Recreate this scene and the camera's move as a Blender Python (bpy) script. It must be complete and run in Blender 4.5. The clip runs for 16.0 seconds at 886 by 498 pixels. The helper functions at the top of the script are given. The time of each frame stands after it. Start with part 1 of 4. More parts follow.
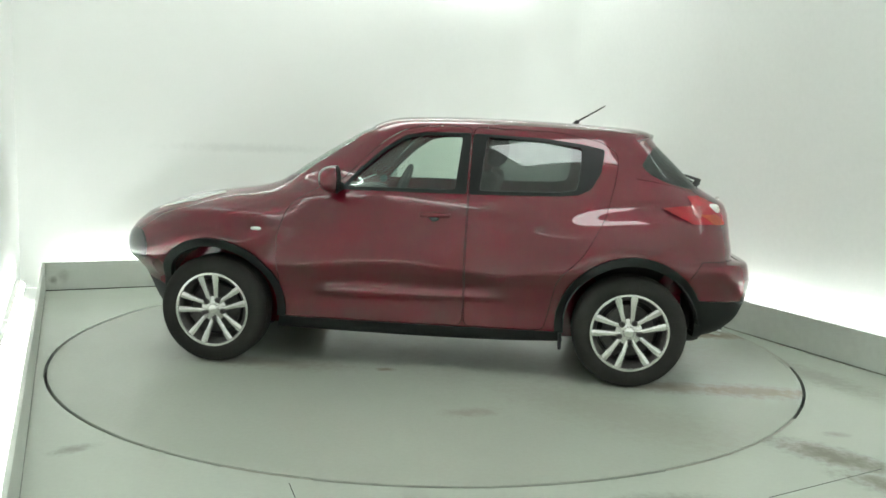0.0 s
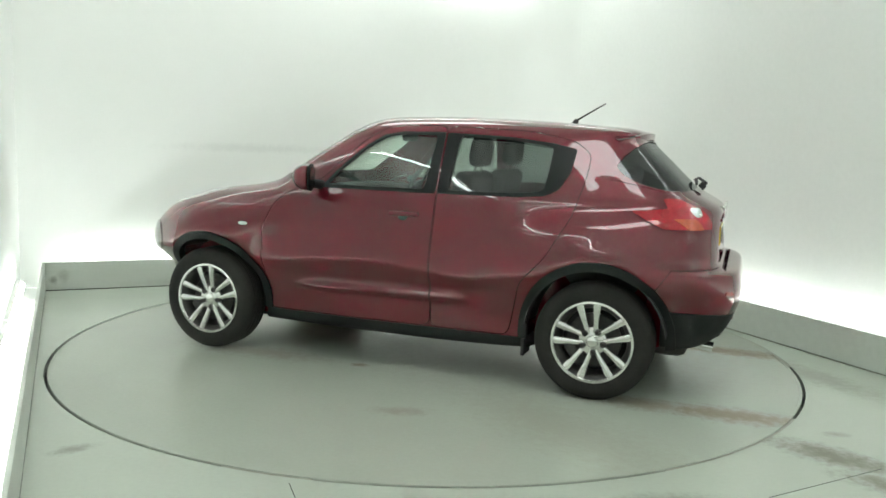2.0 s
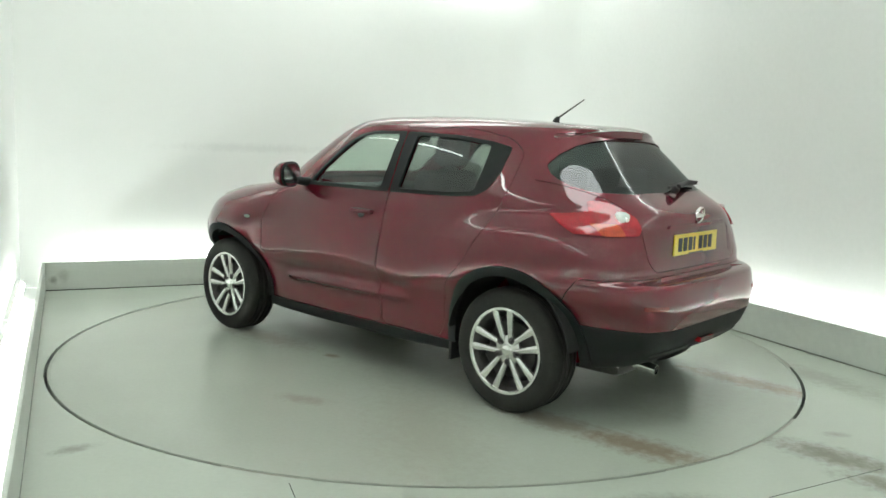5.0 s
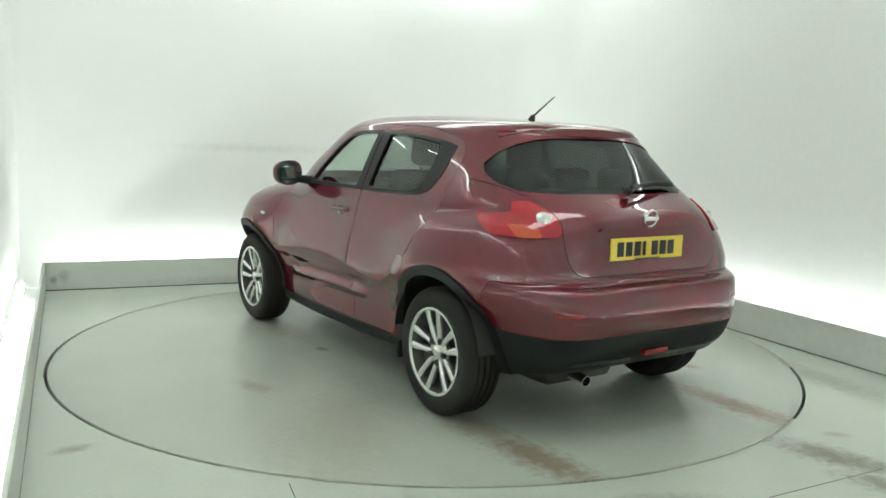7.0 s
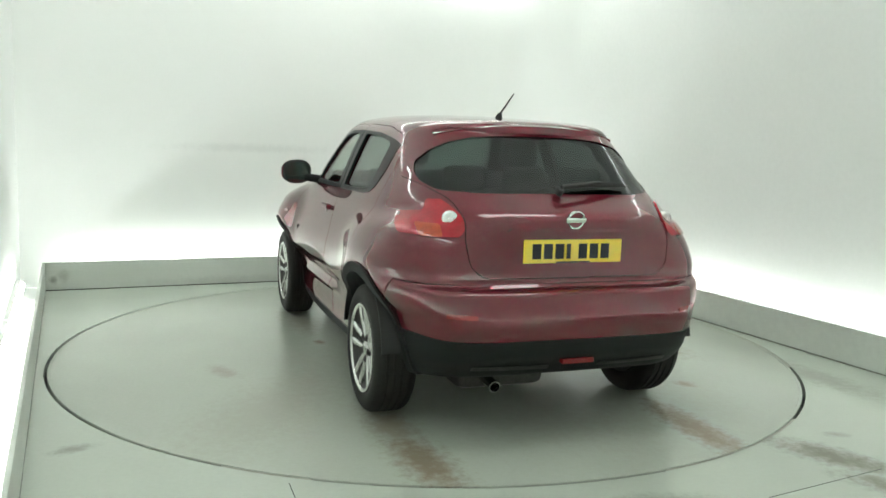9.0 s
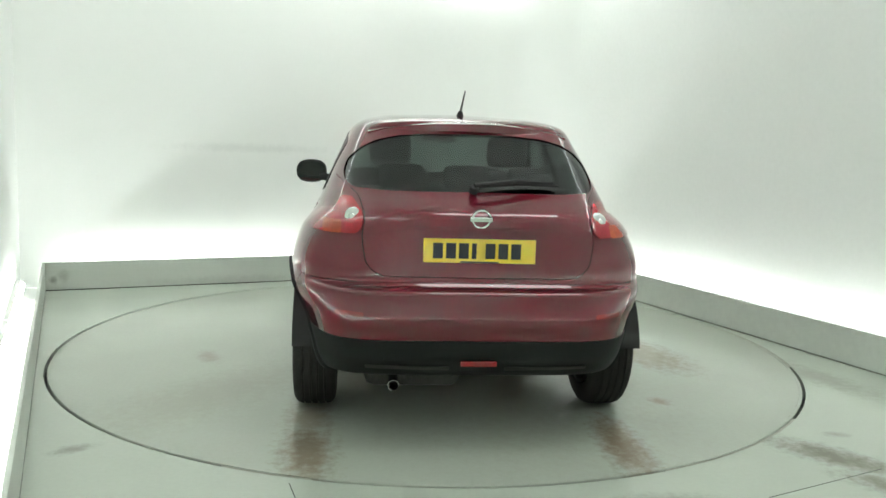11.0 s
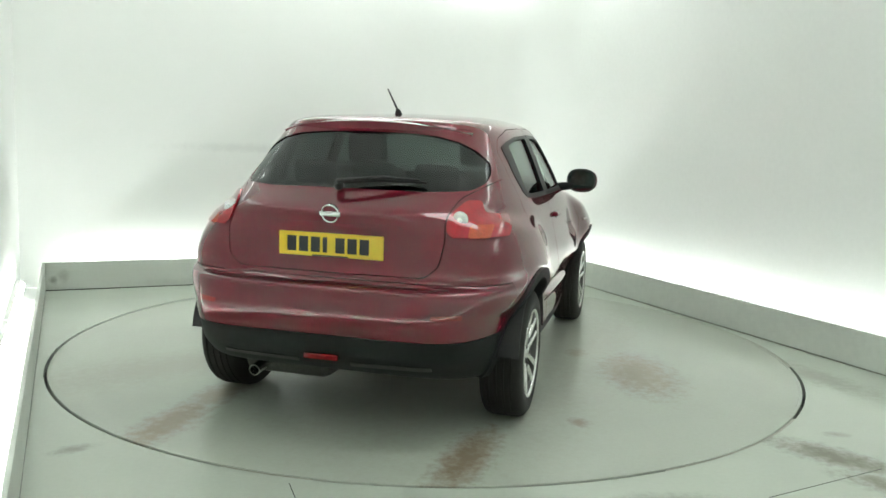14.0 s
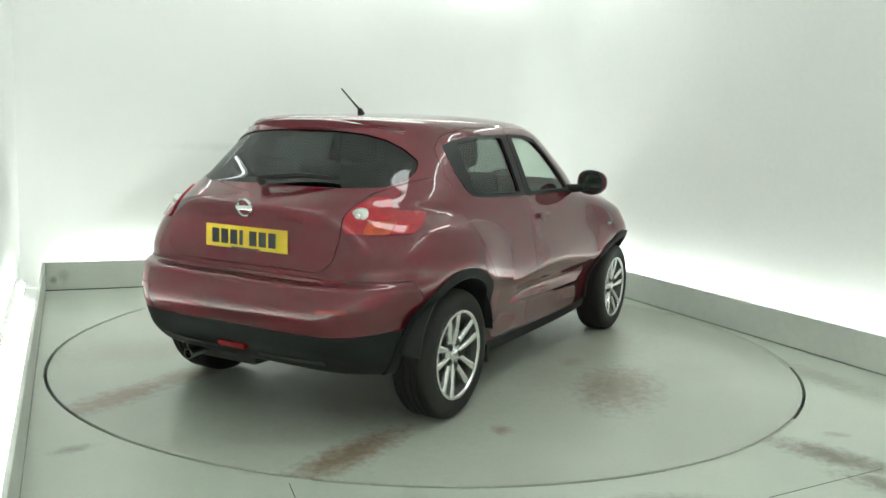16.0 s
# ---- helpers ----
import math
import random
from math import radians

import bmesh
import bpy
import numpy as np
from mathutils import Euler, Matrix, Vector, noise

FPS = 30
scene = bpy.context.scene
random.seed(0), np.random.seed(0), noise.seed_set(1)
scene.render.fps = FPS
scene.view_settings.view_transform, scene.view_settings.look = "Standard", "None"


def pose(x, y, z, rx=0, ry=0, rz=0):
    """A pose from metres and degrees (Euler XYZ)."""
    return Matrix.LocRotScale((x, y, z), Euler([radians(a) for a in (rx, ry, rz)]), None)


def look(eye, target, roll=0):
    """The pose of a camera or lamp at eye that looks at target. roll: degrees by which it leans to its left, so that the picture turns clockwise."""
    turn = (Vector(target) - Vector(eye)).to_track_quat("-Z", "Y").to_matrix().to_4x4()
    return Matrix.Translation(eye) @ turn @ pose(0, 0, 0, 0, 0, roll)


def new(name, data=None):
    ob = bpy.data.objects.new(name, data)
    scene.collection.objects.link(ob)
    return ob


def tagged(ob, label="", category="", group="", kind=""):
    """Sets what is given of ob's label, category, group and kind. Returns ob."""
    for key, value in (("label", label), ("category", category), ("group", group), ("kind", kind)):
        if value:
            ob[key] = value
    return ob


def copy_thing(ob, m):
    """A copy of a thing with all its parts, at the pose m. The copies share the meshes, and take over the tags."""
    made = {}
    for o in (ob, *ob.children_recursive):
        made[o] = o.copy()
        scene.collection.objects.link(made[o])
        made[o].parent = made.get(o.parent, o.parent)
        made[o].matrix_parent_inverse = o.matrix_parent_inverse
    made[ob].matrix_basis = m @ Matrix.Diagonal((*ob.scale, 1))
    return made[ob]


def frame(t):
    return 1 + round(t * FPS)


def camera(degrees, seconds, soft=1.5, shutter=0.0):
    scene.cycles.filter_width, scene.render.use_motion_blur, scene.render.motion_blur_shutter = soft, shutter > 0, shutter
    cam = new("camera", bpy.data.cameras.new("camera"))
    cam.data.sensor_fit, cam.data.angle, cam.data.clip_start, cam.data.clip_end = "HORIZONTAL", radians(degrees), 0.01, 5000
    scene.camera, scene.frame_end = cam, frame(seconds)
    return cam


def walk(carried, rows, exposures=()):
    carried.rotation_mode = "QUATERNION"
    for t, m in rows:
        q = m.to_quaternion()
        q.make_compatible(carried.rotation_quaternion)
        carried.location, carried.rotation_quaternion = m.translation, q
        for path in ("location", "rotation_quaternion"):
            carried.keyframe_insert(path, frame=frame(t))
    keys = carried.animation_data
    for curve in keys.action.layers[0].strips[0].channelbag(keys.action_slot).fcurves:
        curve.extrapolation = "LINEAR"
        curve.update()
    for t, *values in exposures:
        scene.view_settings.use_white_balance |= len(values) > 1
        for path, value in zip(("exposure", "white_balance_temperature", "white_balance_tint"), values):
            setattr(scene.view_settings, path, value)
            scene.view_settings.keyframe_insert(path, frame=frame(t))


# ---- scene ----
from mathutils.bvhtree import BVHTree

# ---------------------------------------------------------------- camera
EYE = Vector((0.0, -5.619, 1.404))
cam = camera(56.94, 16.0, soft=1.6)
STAND = look(EYE, EYE + Vector((0.01421, 0.99139, -0.13016)), 1.906)
walk(cam, [(0.0, STAND), (16.0, STAND)])

# ---------------------------------------------------------------- light
TUBE_POWER = 84.0
PANEL_POWER = 5.2
UPPER_FILL_POWER = 11.5
LIGHT_TINT = (0.955, 1.0, 0.985, 1)
world = bpy.data.worlds.new("world")
scene.world = world
world.use_nodes = True
world.node_tree.nodes["Background"].inputs[0].default_value = (0.02, 0.02, 0.02, 1)
scene.view_settings.exposure = 0.04

# the room stands at an angle to the camera: u runs along the back wall, v towards it
ROOM_TURN = 24.0
ROOM = pose(0, 0, 0, 0, 0, ROOM_TURN)
SIDE, BACK, FRONT, GAP = 2.48, 2.66, -5.62, 0.20
WALL_U, WALL_V, CEIL = SIDE + GAP, BACK + GAP, 3.10
RING = 2.437


# ---------------------------------------------------------------- materials
def mat(name, base, rough=0.5, metal=0.0, vary=0.08, scale=6.0, fine=60.0, bump=0.0, coat=0.0, rough_vary=0.0, emit=0.0, shine=0.5, coat_ior=1.6):
    m = bpy.data.materials.new(name)
    m.use_nodes = True
    n, l = m.node_tree.nodes, m.node_tree.links
    b = n["Principled BSDF"]
    b.inputs["Roughness"].default_value, b.inputs["Metallic"].default_value = rough, metal
    b.inputs["Specular IOR Level"].default_value = shine
    b.inputs["Coat Weight"].default_value, b.inputs["Coat Roughness"].default_value, b.inputs["Coat IOR"].default_value = coat, 0.008, coat_ior
    co = n.new("ShaderNodeTexCoord")
    big, small = n.new("ShaderNodeTexNoise"), n.new("ShaderNodeTexNoise")
    for tex, sc in ((big, scale), (small, fine)):
        tex.inputs["Scale"].default_value, tex.inputs["Detail"].default_value = sc, 4
        l.new(co.outputs["Object"], tex.inputs["Vector"])
    add = n.new("ShaderNodeMath")
    add.operation = "ADD"
    l.new(big.outputs["Fac"], add.inputs[0]), l.new(small.outputs["Fac"], add.inputs[1])
    ramp = n.new("ShaderNodeMapRange")
    ramp.inputs[1].default_value, ramp.inputs[2].default_value = 0.6, 1.4
    ramp.inputs[3].default_value, ramp.inputs[4].default_value = 1 - vary, 1 + vary
    l.new(add.outputs[0], ramp.inputs[0])
    mul = n.new("ShaderNodeMix")
    mul.data_type, mul.blend_type = "RGBA", "MULTIPLY"
    mul.inputs[0].default_value = 1.0
    mul.inputs[6].default_value = (*base, 1)
    l.new(ramp.outputs[0], mul.inputs[7])
    l.new(mul.outputs[2], b.inputs["Base Color"])
    if rough_vary:
        rr = n.new("ShaderNodeMapRange")
        rr.inputs[1].default_value, rr.inputs[2].default_value = 0.3, 0.7
        rr.inputs[3].default_value, rr.inputs[4].default_value = max(rough - rough_vary, 0.02), rough + rough_vary
        l.new(big.outputs["Fac"], rr.inputs[0]), l.new(rr.outputs[0], b.inputs["Roughness"])
    if bump:
        bm_ = n.new("ShaderNodeBump")
        bm_.inputs["Strength"].default_value, bm_.inputs["Distance"].default_value = bump, 0.003
        l.new(small.outputs["Fac"], bm_.inputs["Height"]), l.new(bm_.outputs[0], b.inputs["Normal"])
    if emit:
        b.inputs["Emission Color"].default_value, b.inputs["Emission Strength"].default_value = (*base, 1), emit
    return m


def glass(name, tint, rough=0.0):
    """Thin sheet glass: clear tinted light through, a sharp mirror by Fresnel on top."""
    m = bpy.data.materials.new(name)
    m.use_nodes = True
    n, l = m.node_tree.nodes, m.node_tree.links
    n.clear()
    out, mix = n.new("ShaderNodeOutputMaterial"), n.new("ShaderNodeMixShader")
    clear, gloss, face = n.new("ShaderNodeBsdfTransparent"), n.new("ShaderNodeBsdfGlossy"), n.new("ShaderNodeLayerWeight")
    clear.inputs[0].default_value = (*tint, 1)
    gloss.inputs["Roughness"].default_value = rough
    face.inputs["Blend"].default_value = 0.5
    steep, some = n.new("ShaderNodeMath"), n.new("ShaderNodeMath")
    steep.operation, steep.inputs[1].default_value = "POWER", 5.0
    some.operation, some.inputs[1].default_value, some.inputs[2].default_value = "MULTIPLY_ADD", 0.6, 0.07
    l.new(face.outputs["Facing"], steep.inputs[0]), l.new(steep.outputs[0], some.inputs[0]), l.new(some.outputs[0], mix.inputs[0])
    l.new(clear.outputs[0], mix.inputs[1]), l.new(gloss.outputs[0], mix.inputs[2])
    l.new(mix.outputs[0], out.inputs[0])
    return m


def ground(name, base, rough, patches, colour, upright=False, cloudy=1.0):
    """Worn ground paint: cloudy tone, fine specks, and dirt patches (x, y, half length, half width, turn, strength) with ragged edges.
    upright: the patches lie on a wall (x, z)."""
    m = bpy.data.materials.new(name)
    m.use_nodes = True
    n, l = m.node_tree.nodes, m.node_tree.links
    b = n["Principled BSDF"]
    co = n.new("ShaderNodeTexCoord")

    def noise_tex(scale, detail, grain=0.55):
        t = n.new("ShaderNodeTexNoise")
        t.inputs["Scale"].default_value, t.inputs["Detail"].default_value, t.inputs["Roughness"].default_value = scale, detail, grain
        l.new(co.outputs["Object"], t.inputs["Vector"])
        return t.outputs["Fac"]

    def math_node(how, a, c, d=None):
        k = n.new("ShaderNodeMath")
        k.operation = how
        for slot, value in zip(k.inputs, (a, c, d)):
            if value is None:
                continue
            if isinstance(value, (int, float)):
                slot.default_value = value
            else:
                l.new(value, slot)
        return k.outputs[0]
    cloud, speck, rag = noise_tex(0.9, 3), noise_tex(45, 3), noise_tex(17, 8, 0.7)
    tone = math_node("ADD", math_node("MULTIPLY_ADD", cloud, 0.22 * cloudy, 1 - 0.155 * cloudy), math_node("MULTIPLY_ADD", speck, 0.09 * cloudy, 0.0))
    paint = n.new("ShaderNodeVectorMath")
    paint.operation = "SCALE"
    paint.inputs[0].default_value = base
    l.new(tone, paint.inputs["Scale"])
    total = None
    for x, y, hx, hy, turn, strength in patches:
        mp = n.new("ShaderNodeMapping")
        mp.vector_type = "TEXTURE"
        mp.inputs["Location"].default_value, mp.inputs["Rotation"].default_value = (x, 0, y) if upright else (x, y, 0), (0, 0, radians(turn))
        mp.inputs["Scale"].default_value = (hx, 100, hy) if upright else (hx, hy, 1)
        l.new(co.outputs["Object"], mp.inputs["Vector"])
        ln = n.new("ShaderNodeVectorMath")
        ln.operation = "LENGTH"
        l.new(mp.outputs[0], ln.inputs[0])
        fade = math_node("MULTIPLY_ADD", math_node("MULTIPLY_ADD", rag, -2.0, 1.0), 1.0, ln.outputs["Value"])
        mr = n.new("ShaderNodeMapRange")
        mr.interpolation_type = "SMOOTHSTEP"
        mr.inputs[1].default_value, mr.inputs[2].default_value = 0.1, 1.4
        mr.inputs[3].default_value, mr.inputs[4].default_value = strength, 0.0
        l.new(fade, mr.inputs[0])
        total = mr.outputs[0] if total is None else math_node("MAXIMUM", total, mr.outputs[0])
    mix = n.new("ShaderNodeMix")
    mix.data_type = "RGBA"
    mix.inputs[7].default_value = (*colour, 1)
    l.new(total, mix.inputs[0]), l.new(paint.outputs[0], mix.inputs[6]), l.new(mix.outputs[2], b.inputs["Base Color"])
    b.inputs["Roughness"].default_value = rough
    bp = n.new("ShaderNodeBump")
    bp.inputs["Strength"].default_value, bp.inputs["Distance"].default_value = 0.06, 0.002
    l.new(speck, bp.inputs["Height"]), l.new(bp.outputs[0], b.inputs["Normal"])
    return m


WALL_PAINT = mat("wall paint", (0.80, 0.82, 0.79), 0.75, vary=0.025, scale=1.2, fine=25, bump=0.05)
CEILING_PAINT = mat("ceiling paint", (0.80, 0.82, 0.79), 0.8, vary=0.03, scale=1.5, fine=30)
BOARD_PAINT = mat("board paint", (0.62, 0.655, 0.60), 0.5, vary=0.06, scale=3, fine=22, bump=0.05)
FLOOR_PAINT = ground("floor paint", (0.50, 0.55, 0.475), 0.26,
                     [(1.93, -1.97, 0.34, 0.13, -44, 0.9), (2.05, -2.32, 0.26, 0.12, -40, 0.85), (-1.56, -2.13, 0.10, 0.05, 40, 0.5),
                      (2.08, -1.66, 0.07, 0.04, 0, 0.45), (2.45, -0.55, 0.6, 0.16, -66, 0.3), (0.95, -2.52, 0.25, 0.09, 10, 0.45)], (0.16, 0.15, 0.11))
DISC_PAINT = ground("disc paint", (0.445, 0.485, 0.415), 0.25,
                    [(-2.02, 0.72, 0.42, 0.13, 3, 0.75), (-1.98, -0.76, 0.46, 0.12, -2, 0.85), (-1.55, 0.73, 0.4, 0.13, 0, 0.5),
                     (-0.25, -1.45, 0.50, 0.24, 12, 0.62), (0.12, -1.02, 0.16, 0.1, 0, 0.35), (-1.31, -1.19, 0.07, 0.06, 30, 0.5),
                     (-0.41, 1.44, 0.16, 0.07, 20, 0.3), (0.17, 0.74, 0.06, 0.04, 0, 0.6), (0.9, 0.75, 0.5, 0.14, 0, 0.3), (-0.9, -0.2, 1.3, 0.9, 20, 0.16), (0.5, -0.9, 1.4, 0.5, 0, 0.15), (-1.2, 1.3, 0.8, 0.3, -35, 0.16)], (0.21, 0.14, 0.085))
BACK_PAINT = ground("back wall paint", (0.80, 0.82, 0.79), 0.75, [(-0.65, 1.282, 0.75, 0.045, 0, 0.22), (0.9, 2.3, 0.9, 0.5, 0, 0.05)], (0.45, 0.47, 0.45), True, 0.25)
BOARD_BACK = ground("back board paint", (0.62, 0.655, 0.60), 0.5, [(-2.42, 0.09, 0.035, 0.04, 0, 0.7), (-2.33, 0.13, 0.05, 0.06, 0, 0.35), (-0.9, 0.03, 0.9, 0.05, 0, 0.2)],
                    (0.2, 0.2, 0.17), True, 0.7)
PIT_DARK = mat("pit dark", (0.012, 0.014, 0.012), 0.8, vary=0.2)
GRIME = mat("grime", (0.27, 0.28, 0.23), 0.7, vary=0.2, scale=20)
TUBE_GLOW = mat("tube glow", LIGHT_TINT[:3], 0.3, vary=0.0, emit=TUBE_POWER)
UPPER_FILL_GLOW = mat("upper fill glow", LIGHT_TINT[:3], 0.3, vary=0.0, emit=UPPER_FILL_POWER)
PANEL_GLOW = mat("panel glow", LIGHT_TINT[:3], 0.3, vary=0.0, emit=PANEL_POWER)
FITTING = mat("fitting enamel", (0.78, 0.8, 0.77), 0.35, vary=0.03)

PAINT = mat("dark red metallic paint", (0.112, 0.0032, 0.0115), 0.38, 0.40, vary=0.05, scale=2, fine=900, coat=1.0, shine=0.0, coat_ior=1.7)
CLADDING = mat("black cladding", (0.010, 0.011, 0.011), 0.6, shine=0.25, vary=0.12, scale=8, fine=300, bump=0.15)
FRAME_BLACK = mat("frame black", (0.009, 0.010, 0.010), 0.35, vary=0.1, shine=0.2)
GLOSS_BLACK = mat("gloss black", (0.008, 0.009, 0.009), 0.12, vary=0.1, coat=0.5)
RUBBER = mat("rubber", (0.014, 0.014, 0.014), 0.7, vary=0.15, fine=200, bump=0.1)
TYRE = mat("tyre rubber", (0.022, 0.021, 0.019), 0.75, shine=0.25, vary=0.25, scale=7, fine=120, bump=0.15)
ALLOY = mat("alloy silver", (0.72, 0.72, 0.70), 0.24, 0.75, vary=0.06, scale=10, fine=200)
IRON_AND_SHADE = mat("dark iron and barrel shade", (0.07, 0.068, 0.064), 0.5, 0.7, vary=0.3, scale=12)
CHROME = mat("chrome", (0.72, 0.72, 0.71), 0.12, 1.0, vary=0.04)
CABIN = mat("cabin trim", (0.018, 0.018, 0.019), 0.7, vary=0.15, scale=8, fine=200, bump=0.15)
SEAT_CLOTH = mat("seat cloth", (0.026, 0.026, 0.028), 0.9, vary=0.25, scale=9, fine=60, bump=0.05)
PLATE_YELLOW = mat("plate yellow", (0.78, 0.55, 0.015), 0.3, vary=0.04, coat=0.6)
INK = mat("ink", (0.01, 0.01, 0.01), 0.5, vary=0.1)
LAMP_RED = mat("lamp red", (0.32, 0.003, 0.010), 0.15, shine=0.1, vary=0.25, scale=25, fine=120, coat=1.0)
LAMP_DEEP = mat("lamp deep red", (0.20, 0.004, 0.006), 0.2, shine=0.1, vary=0.3, scale=30, fine=160, coat=1.0)
LAMP_AMBER = mat("lamp amber", (0.38, 0.035, 0.008), 0.2, shine=0.1, vary=0.3, scale=30, fine=150, coat=1.0)
LAMP_CLEAR = mat("lamp clear", (0.72, 0.73, 0.71), 0.15, 0.3, vary=0.2, scale=40, fine=150, coat=1.0)
GLASS_SIDE = glass("side glass", (0.87, 0.92, 0.885))
GLASS_REAR = glass("rear side glass", (0.58, 0.62, 0.60))
GLASS_DARK = glass("privacy glass", (0.30, 0.345, 0.335))
MIRROR = mat("mirror glass", (0.75, 0.77, 0.75), 0.02, 1.0, vary=0.01)


# ---------------------------------------------------------------- mesh helpers
def part(name, bm, material, parent=None, label="", smooth=None):
    """Links a bmesh as ONE mesh object, under a thing or a part. smooth: the angle below which edges are shaded round."""
    if smooth is not None:
        for f in bm.faces:
            f.smooth = True
        for e in bm.edges:
            if len(e.link_faces) == 2 and e.calc_face_angle(0) > radians(smooth):
                e.smooth = False
    me = bpy.data.meshes.new(name)
    bm.to_mesh(me)
    bm.free()
    me.materials.append(material)
    ob = new(name, me)
    ob.parent = parent
    if label:
        tagged(ob, label)
    return ob


def box(bm, x0, x1, y0, y1, z0, z1, bevel=0.0, m=None):
    b = bmesh.new()
    bmesh.ops.create_cube(b, size=1)
    for v in b.verts:
        v.co = Vector((x0 + (v.co.x + 0.5) * (x1 - x0), y0 + (v.co.y + 0.5) * (y1 - y0), z0 + (v.co.z + 0.5) * (z1 - z0)))
    if bevel:
        bmesh.ops.bevel(b, geom=b.edges[:], offset=bevel, segments=2, affect="EDGES", profile=0.5)
    return join(bm, b, m)


def join(bm, b, m=None):
    if m is not None:
        bmesh.ops.transform(b, matrix=m, verts=b.verts[:])
    me = bpy.data.meshes.new("tmp")
    b.to_mesh(me)
    b.free()
    bm.from_mesh(me)
    bpy.data.meshes.remove(me)
    return bm


def tube(bm, p, q, r0, r1=None, seg=12, cap=True):
    p, q = Vector(p), Vector(q)
    b = bmesh.new()
    d = q - p
    bmesh.ops.create_cone(b, cap_ends=cap, segments=seg, radius1=r0, radius2=r0 if r1 is None else r1, depth=d.length)
    m = Matrix.Translation((p + q) / 2) @ d.to_track_quat("Z", "Y").to_matrix().to_4x4()
    return join(bm, b, m)


def lathe(bm, profile, seg=64, m=None):
    """Revolves (radius, height) pairs about the local z axis; a closed profile gives a ring."""
    b = bmesh.new()
    rings = [[b.verts.new((r * math.cos(a), r * math.sin(a), h)) for r, h in profile]
             for a in [2 * math.pi * k / seg for k in range(seg)]]
    for k in range(seg):
        one, two = rings[k], rings[(k + 1) % seg]
        for i in range(len(profile) - 1):
            b.faces.new((one[i], two[i], two[i + 1], one[i + 1]))
    bmesh.ops.remove_doubles(b, verts=b.verts[:], dist=1e-6)
    bmesh.ops.recalc_face_normals(b, faces=b.faces[:])
    return join(bm, b, m)


def prism(poly, axis, lo, hi):
    """A closed solid: a polygon in the two other axes, drawn out along one."""
    b = bmesh.new()

    def at(p, h):
        return {"x": (h, p[0], p[1]), "y": (p[0], h, p[1]), "z": (p[0], p[1], h)}[axis]
    a = [b.verts.new(at(p, lo)) for p in poly]
    c = [b.verts.new(at(p, hi)) for p in poly]
    b.faces.new(a), b.faces.new(c[::-1])
    for i in range(len(poly)):
        j = (i + 1) % len(poly)
        b.faces.new((a[j], a[i], c[i], c[j]))
    bmesh.ops.recalc_face_normals(b, faces=b.faces[:])
    return b


def rounded(poly, r, seg=4):
    """The polygon with its corners rounded."""
    out, n = [], len(poly)
    for i in range(n):
        a, b, c = Vector(poly[i - 1]), Vector(poly[i]), Vector(poly[(i + 1) % n])
        da, dc = (a - b), (c - b)
        k = min(r, da.length * 0.45, dc.length * 0.45)
        p, q = b + da.normalized() * k, b + dc.normalized() * k
        for s in range(seg + 1):
            f = s / seg
            out.append(tuple(p * (1 - f) ** 2 + b * 2 * f * (1 - f) + q * f * f))
    return out


def grown(poly, d):
    """The polygon moved outwards by d."""
    n = len(poly)
    area = sum(poly[i - 1][0] * poly[i][1] - poly[i][0] * poly[i - 1][1] for i in range(n))
    s = 1 if area > 0 else -1
    out = []
    for i in range(n):
        a, b, c = Vector(poly[i - 1]), Vector(poly[i]), Vector(poly[(i + 1) % n])
        e, f = (b - a).normalized(), (c - b).normalized()
        t = (e + f)
        t = t.normalized() if t.length > 1e-6 else e
        k = d / max(0.4, (Vector((e.y, -e.x)).dot(Vector((t.y, -t.x)))))
        out.append((b.x + s * t.y * k, b.y - s * t.x * k))
    return out


def mirrored(poly):
    return [(-a, b) for a, b in poly][::-1]


def solid(bm, name="solid"):
    me = bpy.data.meshes.new(name)
    bmesh.ops.triangulate(bm, faces=[f for f in bm.faces if len(f.verts) > 4])
    bm.to_mesh(me)
    bm.free()
    return me


def carve(me, tool, how):
    """Boolean of two closed meshes: how is DIFFERENCE, INTERSECT or UNION. Gives a new mesh."""
    a, b = new("work", me), new("tool", tool)
    md = a.modifiers.new("carve", "BOOLEAN")
    md.operation, md.object, md.solver = how, b, "MANIFOLD"
    out = bpy.data.meshes.new_from_object(a.evaluated_get(bpy.context.evaluated_depsgraph_get()))
    bpy.data.objects.remove(a), bpy.data.objects.remove(b)
    return out


# ---------------------------------------------------------------- the car's body surface
# Level curves round the car, from its nose to its tail: front x, front z, half width, side z, rear x, rear z, and how square the
# corners are in plan, front and rear.
LOWER = [
    (1.70, 0.24, 0.00, 0.22, -1.70, 0.30, 3.0, 4.0),
    (1.74, 0.23, 0.68, 0.21, -1.74, 0.29, 3.2, 5.5),
    (1.86, 0.25, 0.79, 0.235, -1.88, 0.325, 3.2, 6.0),
    (1.91, 0.33, 0.802, 0.30, -1.945, 0.39, 3.2, 6.4),
    (1.955, 0.42, 0.807, 0.42, -1.985, 0.47, 3.2, 6.6),
    (1.99, 0.485, 0.817, 0.485, -2.012, 0.54, 3.2, 6.4),
    (2.02, 0.55, 0.837, 0.57, -2.022, 0.61, 3.6, 6.0),
    (2.04, 0.58, 0.858, 0.62, -2.017, 0.655, 3.7, 5.8),
    (2.05, 0.61, 0.8705, 0.655, -2.010, 0.70, 3.8, 5.6),
    (2.055, 0.66, 0.8690, 0.71, -1.992, 0.735, 3.9, 5.6),
    (2.045, 0.71, 0.8625, 0.77, -1.905, 0.756, 4.0, 6.2),
]
